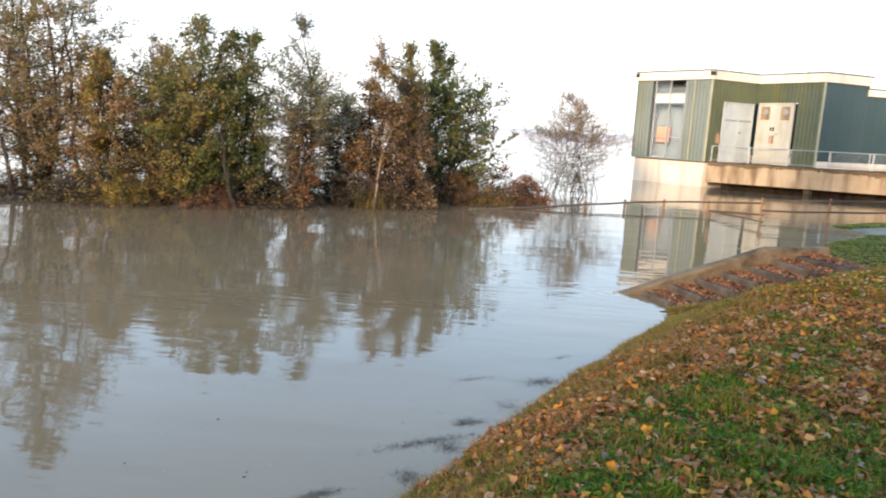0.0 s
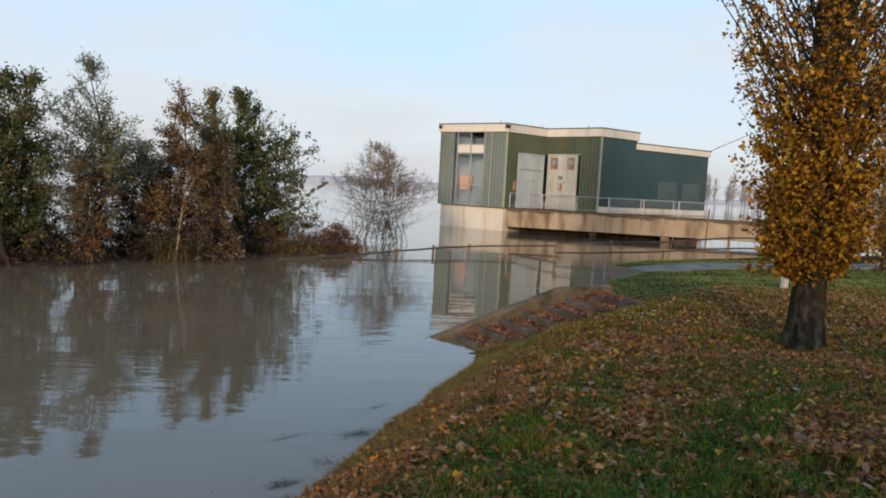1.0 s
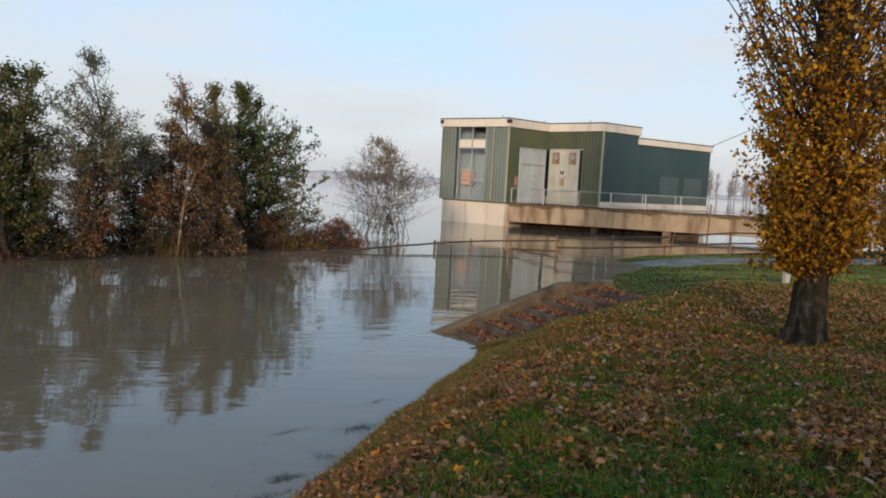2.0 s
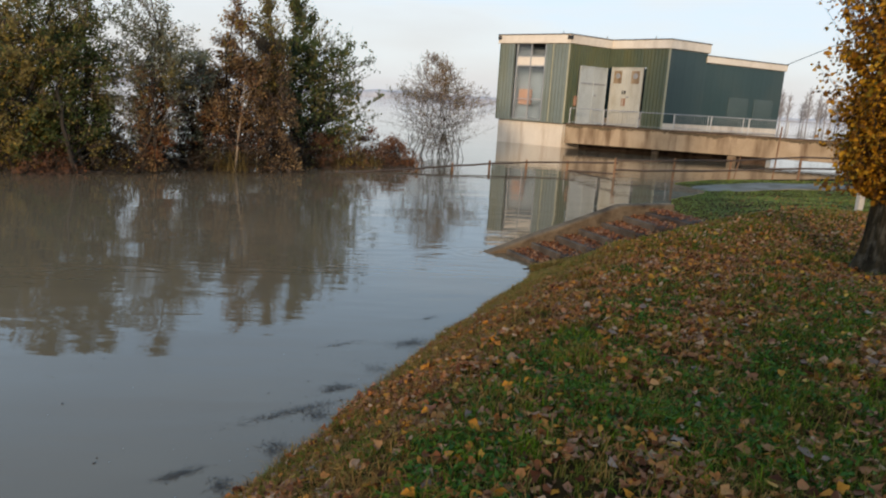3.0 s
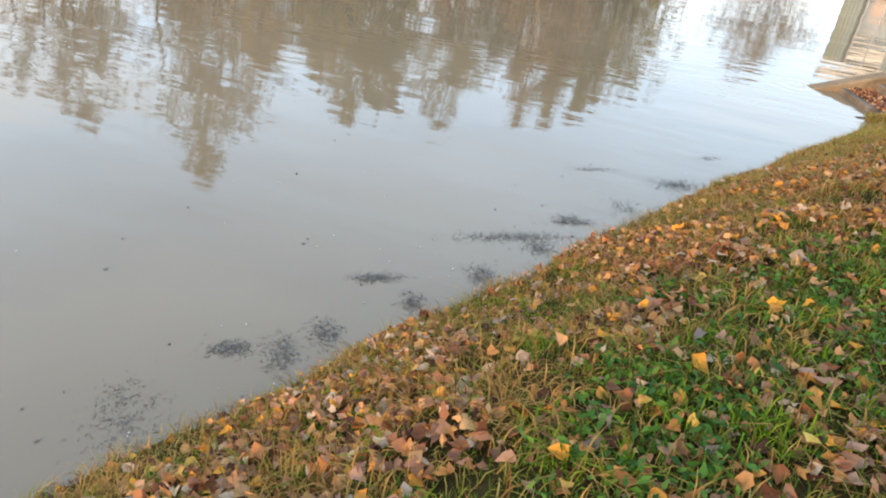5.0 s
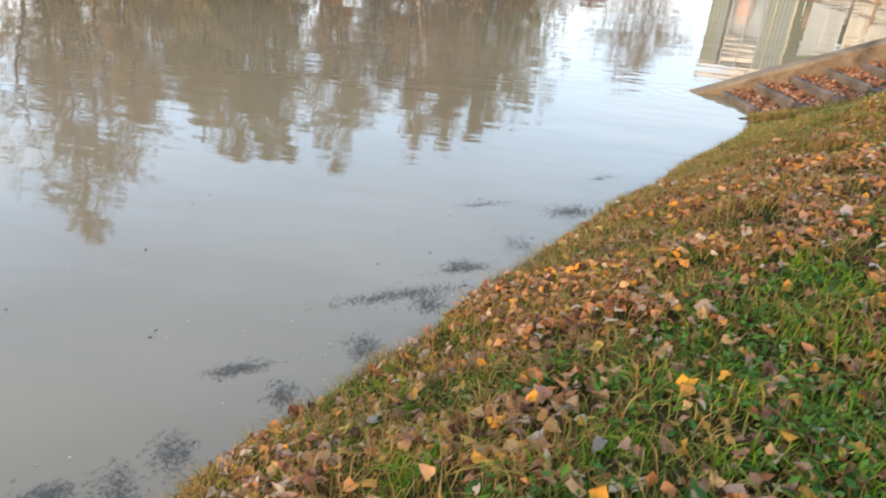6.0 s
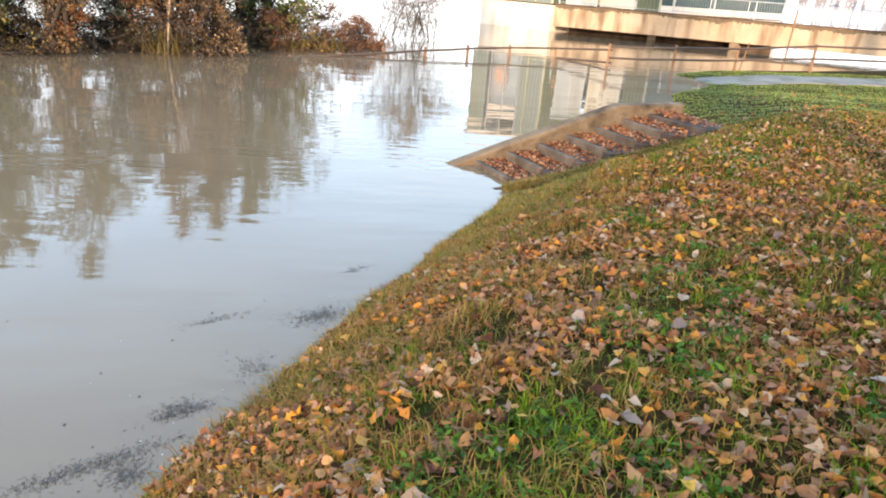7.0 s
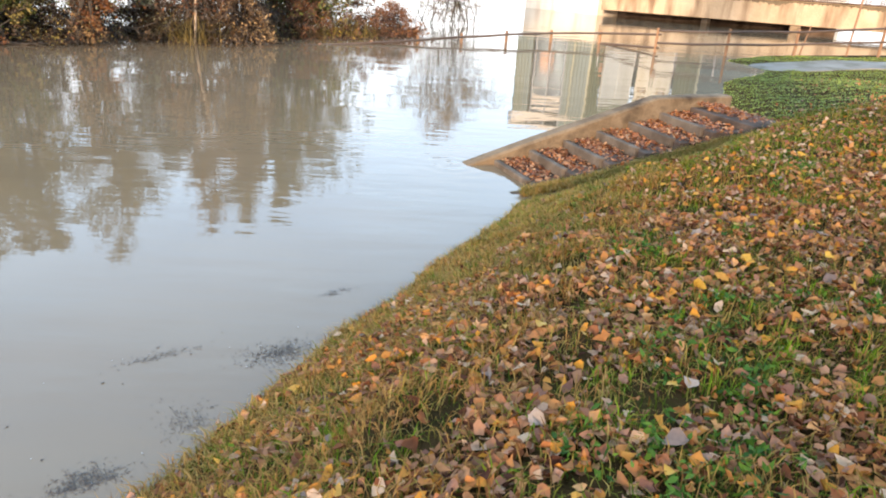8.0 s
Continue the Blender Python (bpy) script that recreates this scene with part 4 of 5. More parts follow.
def build_bridge():
    root = new("footbridge")
    m = Matrix(((BD.x, BN.x, 0, BQ.x), (BD.y, BN.y, 0, BQ.y), (0, 0, 1, 0), (0, 0, 0, 1)))
    Shape().box((-0.2, 0.0, 0.44), (BL, 0.35, ZD0), m, 0.03).make("edge_beam", DECKCON, root, "rust-stained concrete edge beam")
    Shape().box((-0.2, 0.352, 1.35), (BL, 3.6, ZD0 - 0.12), m, 0.02).make("deck", DECKCON, root)
    Shape().box((-0.2, 3.602, 0.44), (BL, 3.9, ZD0), m, 0.03).make("edge_beam", DECKCON, root)
    Shape().box((-0.25, -0.08, ZD0 + 0.002), (BL, 0.42, ZD0 + 0.09), m, 0.02).make("coping", STEPCON, root, "dark mossy coping along the deck edge")
    # piers take the dark step concrete to paint the shade below the deck
    for x in (11.15, 27.0):
        Shape().box((x, 1.7, -2), (x + 1.9, 3.19, 0.43), m, 0.03).make("pier", STEPCON, root, "concrete pier under the deck with shade in its dark colour")
    Shape().box((10.45, -0.1, -1.5), (11.0, 0.3, 0.43), m, 0.03).make("column", WALLCON, root)
    for y in (0.9, 1.8, 2.7):
        Shape().box((-0.2, y, 0.6), (BL, y + 0.3, 1.345), m, 0.02).make("girder", DECKCON, root)
    # back wall: darkness of the space under the deck put into its colour
    Shape().box((-0.2, 3.2, -1.5), (13.0, 3.55, 1.34), m, 0.02).make("back_wall", STEPCON, root, "wall under the deck with shade in its dark colour")
    # moss and soot hanging in tongues from the top of the edge beam
    xs = np.arange(-0.18, BL - 0.1, 0.06)
    drop = 0.05 + 0.10 * np.clip(np.sin(0.9 * xs) + 0.7 * np.sin(2.7 * xs + 1), 0, 2) + 0.13 * r1.uniform(0, 1, len(xs)) ** 2.5
    vs = [m @ Vector((float(x), -0.004, z)) for x, q in zip(xs, drop) for z in (ZD0 - 0.03, ZD0 - 0.03 - float(q))]
    Shape().add(vs, [(2 * k, 2 * k + 1, 2 * k + 3, 2 * k + 2) for k in range(len(xs) - 1)]).make("moss", MOSS, root, "dark moss streaks on the beam")
    for side in (0.18, 3.75):
        rail = new("railing")
        rail.parent = root
        zt = ZD0 + 1.12
        for z in (zt, ZD0 + 0.2):
            Shape().tube([m @ Vector((0, side, z)), m @ Vector((BL, side, z))], [0.03 if z == zt else 0.018] * 2, 6).make("top_bar" if z == zt else "low_bar", STEEL, rail)
        x, bars, stick = 0.0, Shape(), None
        while x < BL:
            Shape().box((x - 0.03, side - 0.03, ZD0 + 0.085), (x + 0.03, side + 0.03, zt), m, 0.006).make("post", STEEL, rail)
            if x < BL - 2.5 and (x > 17 or side > 1):
                for j in range(1, 15):
                    at = x + j * 2.3 / 15
                    if side > 1:
                        bars.box((at - 0.007, side - 0.007, ZD0 + 0.2), (at + 0.007, side + 0.007, zt - 0.02), m, 0.001)
                    elif stick is None:
                        stick = Shape().box((-0.007, -0.007, ZD0 + 0.2), (0.007, 0.007, zt - 0.02), None, 0.001).make("bar", STEEL, rail)
                        stick.matrix_local = m @ Matrix.Translation((at, side, 0))
                    else:
                        more = new("bar", stick.data)
                        more.parent = rail
                        more.matrix_local = m @ Matrix.Translation((at, side, 0))
            x += 2.3
        if bars.v:
            bars.make("far_bar_row", STEEL, rail)["kind"] = "stuff"
    return tagged(root, "concrete footbridge with grey steel railing over flood water", "footbridge")


build_bridge()


# ---------------------------------------------------------------- path, bollard, poles
def build_path():
    cl = [(12.4, 26.9), (14.1, 27.1), (17.2, 27.5), (20.5, 28.1), (26, 29.4), (34, 31.5), (60, 40)]
    s = Shape()
    half = 0.95
    vs, fs = [], []
    for i in range(len(cl) - 1):
        a, b2 = Vector(cl[i]), Vector(cl[i + 1])
        n = max(2, int((b2 - a).length / 0.8))
        for j in range(n + (i == len(cl) - 2)):
            p = a.lerp(b2, j / n)
            d = (b2 - a).normalized()
            nrm = Vector((-d.y, d.x))
            for off in (-half, half):
                q = p + nrm * off
                z = float(ground(p.x, p.y)) + 0.04
                vs += [(q.x, q.y, z - 0.3), (q.x, q.y, z)]
    m = len(vs) // 4
    for i in range(m - 1):
        o, e = 4 * i, 4 * i + 4
        fs += [(o + 1, e + 1, e + 3, o + 3)[::-1], (o, e, e + 1, o + 1), (o + 2, o + 3, e + 3, e + 2)]
    s.add(vs, fs)
    return tagged(s.make("path", PATHCON), "pale concrete path running down into the flood", "path", kind="structure")


build_path()


def build_bollard(x, y):
    z = float(ground(x, y))
    root = new("bollard")
    Shape().box((x - 0.08, y - 0.08, z - 0.2), (x + 0.08, y + 0.08, z + 0.68), None, 0.02).make("post", CONCRETE, root)
    Shape().box((x - 0.095, y - 0.095, z + 0.682), (x + 0.095, y + 0.095, z + 0.73), None, 0.02).make("cap", CONCRETE, root)
    return tagged(root, "pale square concrete bollard on the lawn", "bollard")


build_bollard(13.06, 18.0)


def build_pole(a, b2, rad):
    s = Shape().tube([a, Vector(a).lerp(Vector(b2), 0.5), b2], [rad, rad * 0.95, rad * 0.9], 8)
    root = new("thin_pole")
    s.make("tube", WOOD, root)
    s2 = Shape().tube([b2, Vector(b2) + Vector((0, 0, 0.05))], [rad * 1.25, rad * 0.8], 8)
    s2.make("cap", WOOD, root)
    return tagged(root, "thin grey-brown pole standing by the fence", "pole")


build_pole((18.55, 31.6, 0.1), (18.63, 31.6, 2.55), 0.04)
build_pole((16.55, 31.4, 0.0), (16.75, 31.4, 1.15), 0.03)

cab = Shape()
e0 = Vector((31.4, 54.0, 7.05))
e1 = Vector((62.0, 62.0, 15.0))
cab.tube([e0.lerp(e1, k / 14) + Vector((0, 0, 1.6 * math.sin(math.pi * k / 14) - 0.3 * k / 14)) for k in range(15)], [0.028] * 15, 5)
cable = new("overhead_cable")
cab.make("wire", DARK, cable)
mast = Shape().tube([(62, 62, -2), (62, 62, 14.9)], [0.18, 0.12], 8).make("mast", STEEL, cable)
tagged(cable, "thin dark overhead cable leaving the roof corner", "cable")


# ---------------------------------------------------------------- trees and shrubs
def wander(p, d, length, steps, rr, up=0.0, wob=0.25):
    pts = [Vector(p)]
    d = Vector(d).normalized()
    for i in range(steps):
        d = (d + Vector(rr.normal(0, wob, 3)) + Vector((0, 0, up))).normalized()
        pts.append(pts[-1] + d * length / steps)
    return pts


def build_tree(name, label, category, x, y, height, form, stems, leaf, mats, n_leaf, seed, twig=TWIG, base=-0.5, low=0.12, stem_r=0.08, boughs=28, spray=0.55, foot=0.12, rise=0.7, droop=0.0, tight=0.075, bare=0.0, tall=1.6):
    """A many-stemmed tree. form: rows of (share of the height, half width, sideways shift) that bound the crown.
    Boughs reach from the stems to that outline; each carries its own sprays of twigs, leafy or thin, with leaves along the twigs."""
    rr = np.random.default_rng(seed)
    root = new(name)
    root.location = (x, y, 0)
    wood, fine = Shape(), Shape()
    fz, fw, fo = [row[0] for row in form], [1.4 * row[1] for row in form], [row[2] for row in form]
    seg0, seg1, load, tone = [], [], [], []
    for s in range(stems):
        h = height * (rr.uniform(0.6, 0.96) if s else 0.99)
        az, wt = rr.uniform(0, 6.283), np.interp(h / height, fz, fw)
        out = max(wt, 0.5 * max(fw)) * (rr.uniform(0.2, 0.75) if s else 0.05)
        top = Vector((np.interp(h / height, fz, fo) + out * math.cos(az), out * math.sin(az), h))
        start = Vector((rr.normal(0, foot), rr.normal(0, foot), base))
        bow = Vector((rr.normal(0, 0.05), rr.normal(0, 0.05), 0)) * height
        pts = []
        for i in range(11):
            f = i / 10
            p = start.lerp(top, f) + bow * math.sin(math.pi * f) + Vector((rr.normal(0, 0.012), rr.normal(0, 0.012), 0)) * height * min(1, 3 * f)
            pts.append(p)
        wood.tube(pts, [stem_r * rr.uniform(0.9, 1.1) * (1 - 0.9 * i / 10) for i in range(11)], 6)
        for b2 in range(boughs):
            f = low + (0.98 - low) * (b2 + rr.uniform(0, 1)) / boughs
            i = min(9, int(f * 10))
            p = pts[i].lerp(pts[i + 1], f * 10 - i)
            g = min(1.0, p.z / height + rise * rr.uniform(0.02, 0.22))
            reach = np.interp(g, fz, fw) * rr.uniform(0.1, 1.0) ** 0.5
            a2 = rr.uniform(0, 6.283)
            end = Vector((np.interp(g, fz, fo) + reach * math.cos(a2), reach * math.sin(a2), max(0.05, g * height - droop * reach)))
            mid = p.lerp(end, 0.55) + Vector((0, 0, (0.10 * droop - 0.06) * (end - p).length)) + Vector(rr.normal(0, 0.06, 3)) * (end - p).length
            bp = [p.lerp(mid, t).lerp(mid.lerp(end, t), t) for t in (0, 0.2, 0.4, 0.6, 0.8, 1.0)]
            r0 = max(0.007, stem_r * 0.32 * (1 - 0.8 * f))
            wood.tube(bp, [r0 * (1 - 0.8 * k / 5) for k in range(6)], 4, False)
            leafy, hue_ = min(3.0, rr.gamma(1.3, 0.8)) * (1 if p.z / height > bare else 0.15), rr.uniform(0, 1)
            way = (end - p).normalized()
            for k in range(9):
                t = 0.22 + 0.78 * (k + rr.uniform(0, 1)) / 9
                j = min(4, int(t * 5))
                q = bp[j].lerp(bp[j + 1], t * 5 - j)
                d = way * 0.7 + Vector(rr.normal(0, 0.55, 3)) + Vector((0, 0, 0.35 - droop))
                tp = wander(q, d, spray * rr.uniform(0.35, 1.1) * (1.15 - 0.45 * t), 2, rr, 0.04 - 0.1 * droop, 0.26)
                fine.tube(tp, [0.008, 0.006, 0.003], 3, False)
                for a, c in zip(tp[:-1], tp[1:]):
                    seg0.append(tuple(a)), seg1.append(tuple(c)), load.append(leafy * (c - a).length), tone.append(hue_)
    wood.make("trunk", BARK, root)
    fine.make("brushwood", twig, root)["kind"] = "stuff"
    seg0, seg1, load, tone = np.array(seg0), np.array(seg1), np.array(load), np.array(tone)
    n_leaf = int(1.1 * n_leaf)
    pick = rr.choice(len(load), n_leaf, p=load / load.sum())
    pos = seg0[pick] + (seg1[pick] - seg0[pick]) * rr.uniform(0, 1.1, (n_leaf, 1)) + rr.normal(0, tight, (n_leaf, 3))
    shade = np.mod(tone[pick] + rr.normal(0, 0.12, n_leaf), 1.0)
    edge = 0.0
    for mat_k, frac, cond in mats:
        sel = (shade >= edge) & (shade < edge + frac) & (pos[:, 2] > 0.06)
        edge += frac
        got = pos[sel]
        if cond is not None:
            got = got[cond(got)]
        leaves("foliage", got, leaf * 0.86, mat_k, root, tall=tall, r=rr)["kind"] = "stuff"
    return tagged(root, label, category)


GREENLEAF = leafmat("dull green leaves", [(0.0288, 0.0468, 0.0117), (0.0765, 0.104, 0.0252), (0.18, 0.18, 0.0432)])
OLIVE = leafmat("olive autumn leaves", [(0.08, 0.07, 0.022), (0.19, 0.15, 0.042), (0.31, 0.215, 0.055)])
GREYLEAF = leafmat("grey-green willow leaves", [(0.08, 0.09, 0.058), (0.16, 0.17, 0.105), (0.24, 0.225, 0.14)])
BROWNLEAF = leafmat("dry brown leaves", [(0.115, 0.0667, 0.0299), (0.287, 0.167, 0.0667), (0.46, 0.299, 0.132)])
RUSTLEAF = leafmat("rusty leaves", [(0.09, 0.034, 0.014), (0.20, 0.075, 0.026), (0.28, 0.13, 0.042)])
# darker than the other leaves: shade at the thicket's foot is in this colour
BRAMBLE = leafmat("bramble leaves with shade in their colour", [(0.025, 0.015, 0.009), (0.065, 0.037, 0.018), (0.12, 0.07, 0.03)])
GOLDLEAF = leafmat("golden willow leaves", [(0.11, 0.09, 0.018), (0.27, 0.19, 0.028), (0.38, 0.25, 0.035)])

OVAL = [(0, 0.25, 0), (0.2, 0.7, 0), (0.45, 1.0, 0), (0.65, 0.95, 0), (0.85, 0.55, 0), (1, 0.12, 0)]
DOME = [(0, 0.75, 0), (0.3, 1.0, 0), (0.7, 0.8, 0), (1, 0.25, 0)]


def sized(form, w2):
    return [(f, w * w2, o * w2) for f, w, o in form]


build_tree("willow", "tall half-bare brown and yellow willow in flood water", "tree", -15.99, 22.86, 9.9, [(0, 0.828, 0), (0.2, 1.56, 0), (0.45, 2.02, 0.184), (0.62, 2.3, 0.368), (0.85, 1.66, 0.184), (1, 0.368, 0)], 8, 0.075,
           [(BROWNLEAF, 0.42, None), (OLIVE, 0.33, None), (GREYLEAF, 0.25, None)], 24000, 1, foot=0.5)
build_tree("willow", "tall half-bare brown willow standing in flood water", "tree", -20.68, 21.66, 8.52, sized(OVAL, 2.48), 6, 0.085, [(OLIVE, 0.5, None), (BROWNLEAF, 0.5, None)], 13000, 2, foot=0.4)
build_tree("willow", "half-bare brown willow farther along the flooded bank", "tree", -26.2, 19.82, 8.06, sized(OVAL, 2.48), 5, 0.09, [(OLIVE, 0.5, None), (GREYLEAF, 0.5, None)], 11000, 3, foot=0.4)
build_tree("small_tree", "low brown and golden tree with a rusty side in flood water", "tree", -13.23, 22.67, 4.74, [(0, 0.46, 0), (0.3, 1.29, 0.092), (0.6, 1.38, 0.092), (0.85, 0.828, 0), (1, 0.184, -0.184)], 6, 0.075,
           [(BROWNLEAF, 0.4, None), (OLIVE, 0.3, None), (GOLDLEAF, 0.18, None), (RUSTLEAF, 0.12, None)], 14000, 4, bare=0.15)
build_tree("alder", "dense olive-green leafy tree standing in flood water", "tree", -10.47, 23.04, 6.08, [(0, 0.46, 0), (0.15, 1.2, 0), (0.4, 1.75, 0), (0.6, 1.47, 0.092), (0.82, 0.782, 0.23), (1, 0.276, 0.276)], 7, 0.085,
           [(OLIVE, 0.42, None), (GREENLEAF, 0.38, None), (GOLDLEAF, 0.2, lambda p: p[:, 2] < 4.2)], 22000, 5)
build_tree("alder", "dark green leafy tree beside the willow in flood water", "tree", -8.95, 23.41, 5.66, [(0, 0.368, 0), (0.3, 0.92, 0), (0.6, 1.06, 0), (0.85, 0.828, 0), (1, 0.368, 0)], 5, 0.085, [(GREENLEAF, 0.7, None), (OLIVE, 0.3, None)], 12000, 35)
build_tree("willow", "airy grey-green willow with thin leaves in flood water", "tree", -7.3, 24.33, 6.35, [(0, 0.276, 0), (0.25, 0.828, 0), (0.42, 1.56, 0.092), (0.58, 1.75, 0.092), (0.75, 1.24, 0), (0.9, 0.552, 0), (1, 0.138, 0.092)], 6, 0.062,
           [(GREYLEAF, 0.72, None), (OLIVE, 0.28, None)], 11500, 16, bare=0.3, low=0.25, spray=0.6, tall=2.2, boughs=30)
build_tree("creeper", "rusty dry creeper hanging round the willow stems", "creeper", -7.11, 24.14, 4.19, [(0, 0.276, 0), (0.3, 0.46, 0), (0.7, 0.506, 0), (1, 0.184, 0)], 4, 0.075, [(RUSTLEAF, 0.55, None), (BROWNLEAF, 0.45, None)], 2600, 36, stem_r=0.02, boughs=12, droop=0.6, spray=0.4)
# brown leaves kept above 1.3 m, so the foot reads as shaded
build_tree("vine_covered_tree", "tree smothered in dry brown creeper", "tree", -4.81, 26.08, 5.89, [(0, 0.736, 0), (0.2, 1.1, 0), (0.55, 1.15, -0.092), (0.78, 0.782, -0.046), (0.92, 0.368, 0), (1, 0.138, 0.046)], 6, 0.08,
           [(BROWNLEAF, 0.62, lambda p: p[:, 2] > 1.3), (BRAMBLE, 0.14, None), (RUSTLEAF, 0.1, lambda p: p[:, 2] > 0.8), (GOLDLEAF, 0.14, lambda p: p[:, 2] > 3.6)], 16000, 7, droop=0.5, tight=0.06, boughs=34)
build_tree("creeper", "dark dead creeper hanging from the green tree", "creeper", -3.57, 26.26, 4.74, [(0, 0.828, 0), (0.4, 0.92, 0), (0.8, 0.736, 0), (1, 0.276, 0)], 5, 0.075, [(BRAMBLE, 0.65, None), (BROWNLEAF, 0.35, None)], 7000, 37, stem_r=0.03, boughs=26, droop=0.9)
build_tree("slim_tree", "slim olive and yellow tree between creeper and green tree", "tree", -3.89, 26.9, 5.89, [(0, 0.276, 0), (0.5, 0.552, 0), (0.8, 0.69, 0), (0.93, 0.414, 0), (1, 0.138, 0)], 4, 0.085, [(OLIVE, 0.5, None), (GOLDLEAF, 0.28, None), (GREENLEAF, 0.22, None)], 7500, 38, low=0.35)
build_tree("poplar_bush", "dark green leafy tree leaning over flood water", "tree", -3.0, 29.4, 6.2, [(0, 0.4, 0), (0.14, 1.1, 0.6), (0.28, 1.75, 0.9), (0.5, 1.9, 0.7), (0.72, 1.8, 0.7), (0.86, 1.1, 0.25), (1, 0.25, -0.1)], 8, 0.115,
           [(GREENLEAF, 0.74, None), (OLIVE, 0.26, None)], 15000, 8, spray=0.75, tight=0.06, boughs=26, rise=1.1, low=0.08, tall=1.35)
build_tree("bare_shrub", "nearly bare shrub with thin upright twigs in water", "shrub", 3.2, 37.0, 5.0, [(0, 0.7, 0.2), (0.3, 2.2, 0), (0.55, 2.5, 0), (0.75, 1.8, 0), (1, 0.4, -0.4)], 28, 0.058,
           [(BROWNLEAF, 0.5, lambda p: p[:, 2] > 2.0), (RUSTLEAF, 0.2, lambda p: p[:, 2] > 2.4), (OLIVE, 0.3, None)], 7500, 9, stem_r=0.022, spray=0.6, foot=0.85, boughs=9, bare=0.35, rise=1.3)

BACK = [(-12.11, 24.47, 5.25, 1.41, OLIVE, BROWNLEAF), (-13.71, 26.54, 5.82, 1.79, OLIVE, BROWNLEAF), (-17.85, 25.79, 7.32, 2.16, BROWNLEAF, OLIVE), (-22.55, 24.47, 7.13, 2.35, OLIVE, BROWNLEAF), (-31.95, 19.3, 7.7, 2.54, BROWNLEAF, OLIVE),
        (-6.1, 26.35, 3.84, 0.94, BRAMBLE, GREYLEAF)]
for q, (x, y, h, w2, m1, m2) in enumerate(BACK):
    build_tree("thicket_tree", "half-bare brown and olive tree in the flooded thicket", "tree", x, y, h, sized(OVAL, w2), 5, 0.08, [(m1, 0.6, None), (m2, 0.4, None)], 6500, 80 + q, bare=0.25, low=0.2)

# low growth; the dark brambles carry the thicket's shade in their leaf colour
LOWS = [("bramble", "tangled brown bramble at the water's edge", -14.16, 21.94, 1, 1.4, BRAMBLE, 1800), ("bramble", "tangled dry bramble at the water's edge", -17.65, 21.65, 1.2, 1.6, BRAMBLE, 2400), ("bramble", "tangled rusty bramble at the water's edge", -21.82, 20.87, 1.4, 2.0, RUSTLEAF, 2400),
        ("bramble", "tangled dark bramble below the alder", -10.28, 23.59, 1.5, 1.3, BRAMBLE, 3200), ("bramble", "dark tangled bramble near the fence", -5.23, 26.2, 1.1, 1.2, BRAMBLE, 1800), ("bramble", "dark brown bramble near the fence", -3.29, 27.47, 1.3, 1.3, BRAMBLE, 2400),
        ("red_shrub", "low rusty red shrub at the water's edge", 0.95, 31, 1.2, 1.0, RUSTLEAF, 3600), ("golden_bush", "low golden and rusty bush at the water's edge", -1.3, 29.6, 1.5, 1.2, GOLDLEAF, 2600), ("red_shrub", "low rusty and olive shrub at the water's edge", -0.3, 30.3, 1.5, 1.4, RUSTLEAF, 3600),
        ("red_shrub", "low rusty red shrub under the green tree", -2.22, 28.53, 1.4, 1.1, RUSTLEAF, 2400), ("bramble", "thin dark bramble under the airy willow", -7.37, 24.85, 0.9, 1.3, BRAMBLE, 900), ("bramble", "dark bramble under the dark alder", -8.72, 24.27, 1.5, 1.3, BRAMBLE, 3200), ("red_shrub", "low rusty shrub beside the golden bush", -9.69, 22.91, 0.8, 0.9, RUSTLEAF, 1100),
        ("golden_bush", "low golden yellow bush at the water's edge", -12.51, 22.13, 1.25, 1.3, GOLDLEAF, 3600), ("golden_bush", "yellow and olive bush below the alder", -11.25, 22.91, 1.9, 1.1, GOLDLEAF, 3000), ("bramble", "tangled brown bramble under the willows", -15.51, 22.71, 1.3, 1.8, BRAMBLE, 2200), ("bramble", "olive tangled bramble under the willows", -19.39, 21.94, 1.6, 2.0, OLIVE, 2600),
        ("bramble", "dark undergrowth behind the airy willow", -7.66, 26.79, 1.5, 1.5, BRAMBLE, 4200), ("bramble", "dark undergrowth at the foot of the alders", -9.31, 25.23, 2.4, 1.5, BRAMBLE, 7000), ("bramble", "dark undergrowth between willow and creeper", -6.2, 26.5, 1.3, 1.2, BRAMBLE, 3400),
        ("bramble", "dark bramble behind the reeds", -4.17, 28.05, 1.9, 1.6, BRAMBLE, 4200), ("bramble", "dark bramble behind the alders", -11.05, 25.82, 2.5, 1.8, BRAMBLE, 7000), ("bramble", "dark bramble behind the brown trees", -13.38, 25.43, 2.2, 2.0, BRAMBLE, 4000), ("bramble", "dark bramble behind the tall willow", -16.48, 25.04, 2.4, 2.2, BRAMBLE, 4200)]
for q, (nm, lab, x, y, h, w2, ml, nl) in enumerate(LOWS):
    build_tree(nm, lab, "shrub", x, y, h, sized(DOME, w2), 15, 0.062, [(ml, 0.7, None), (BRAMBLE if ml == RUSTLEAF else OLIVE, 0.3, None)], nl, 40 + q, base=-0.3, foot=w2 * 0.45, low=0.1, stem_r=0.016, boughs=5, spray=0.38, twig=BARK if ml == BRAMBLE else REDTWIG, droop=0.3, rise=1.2)


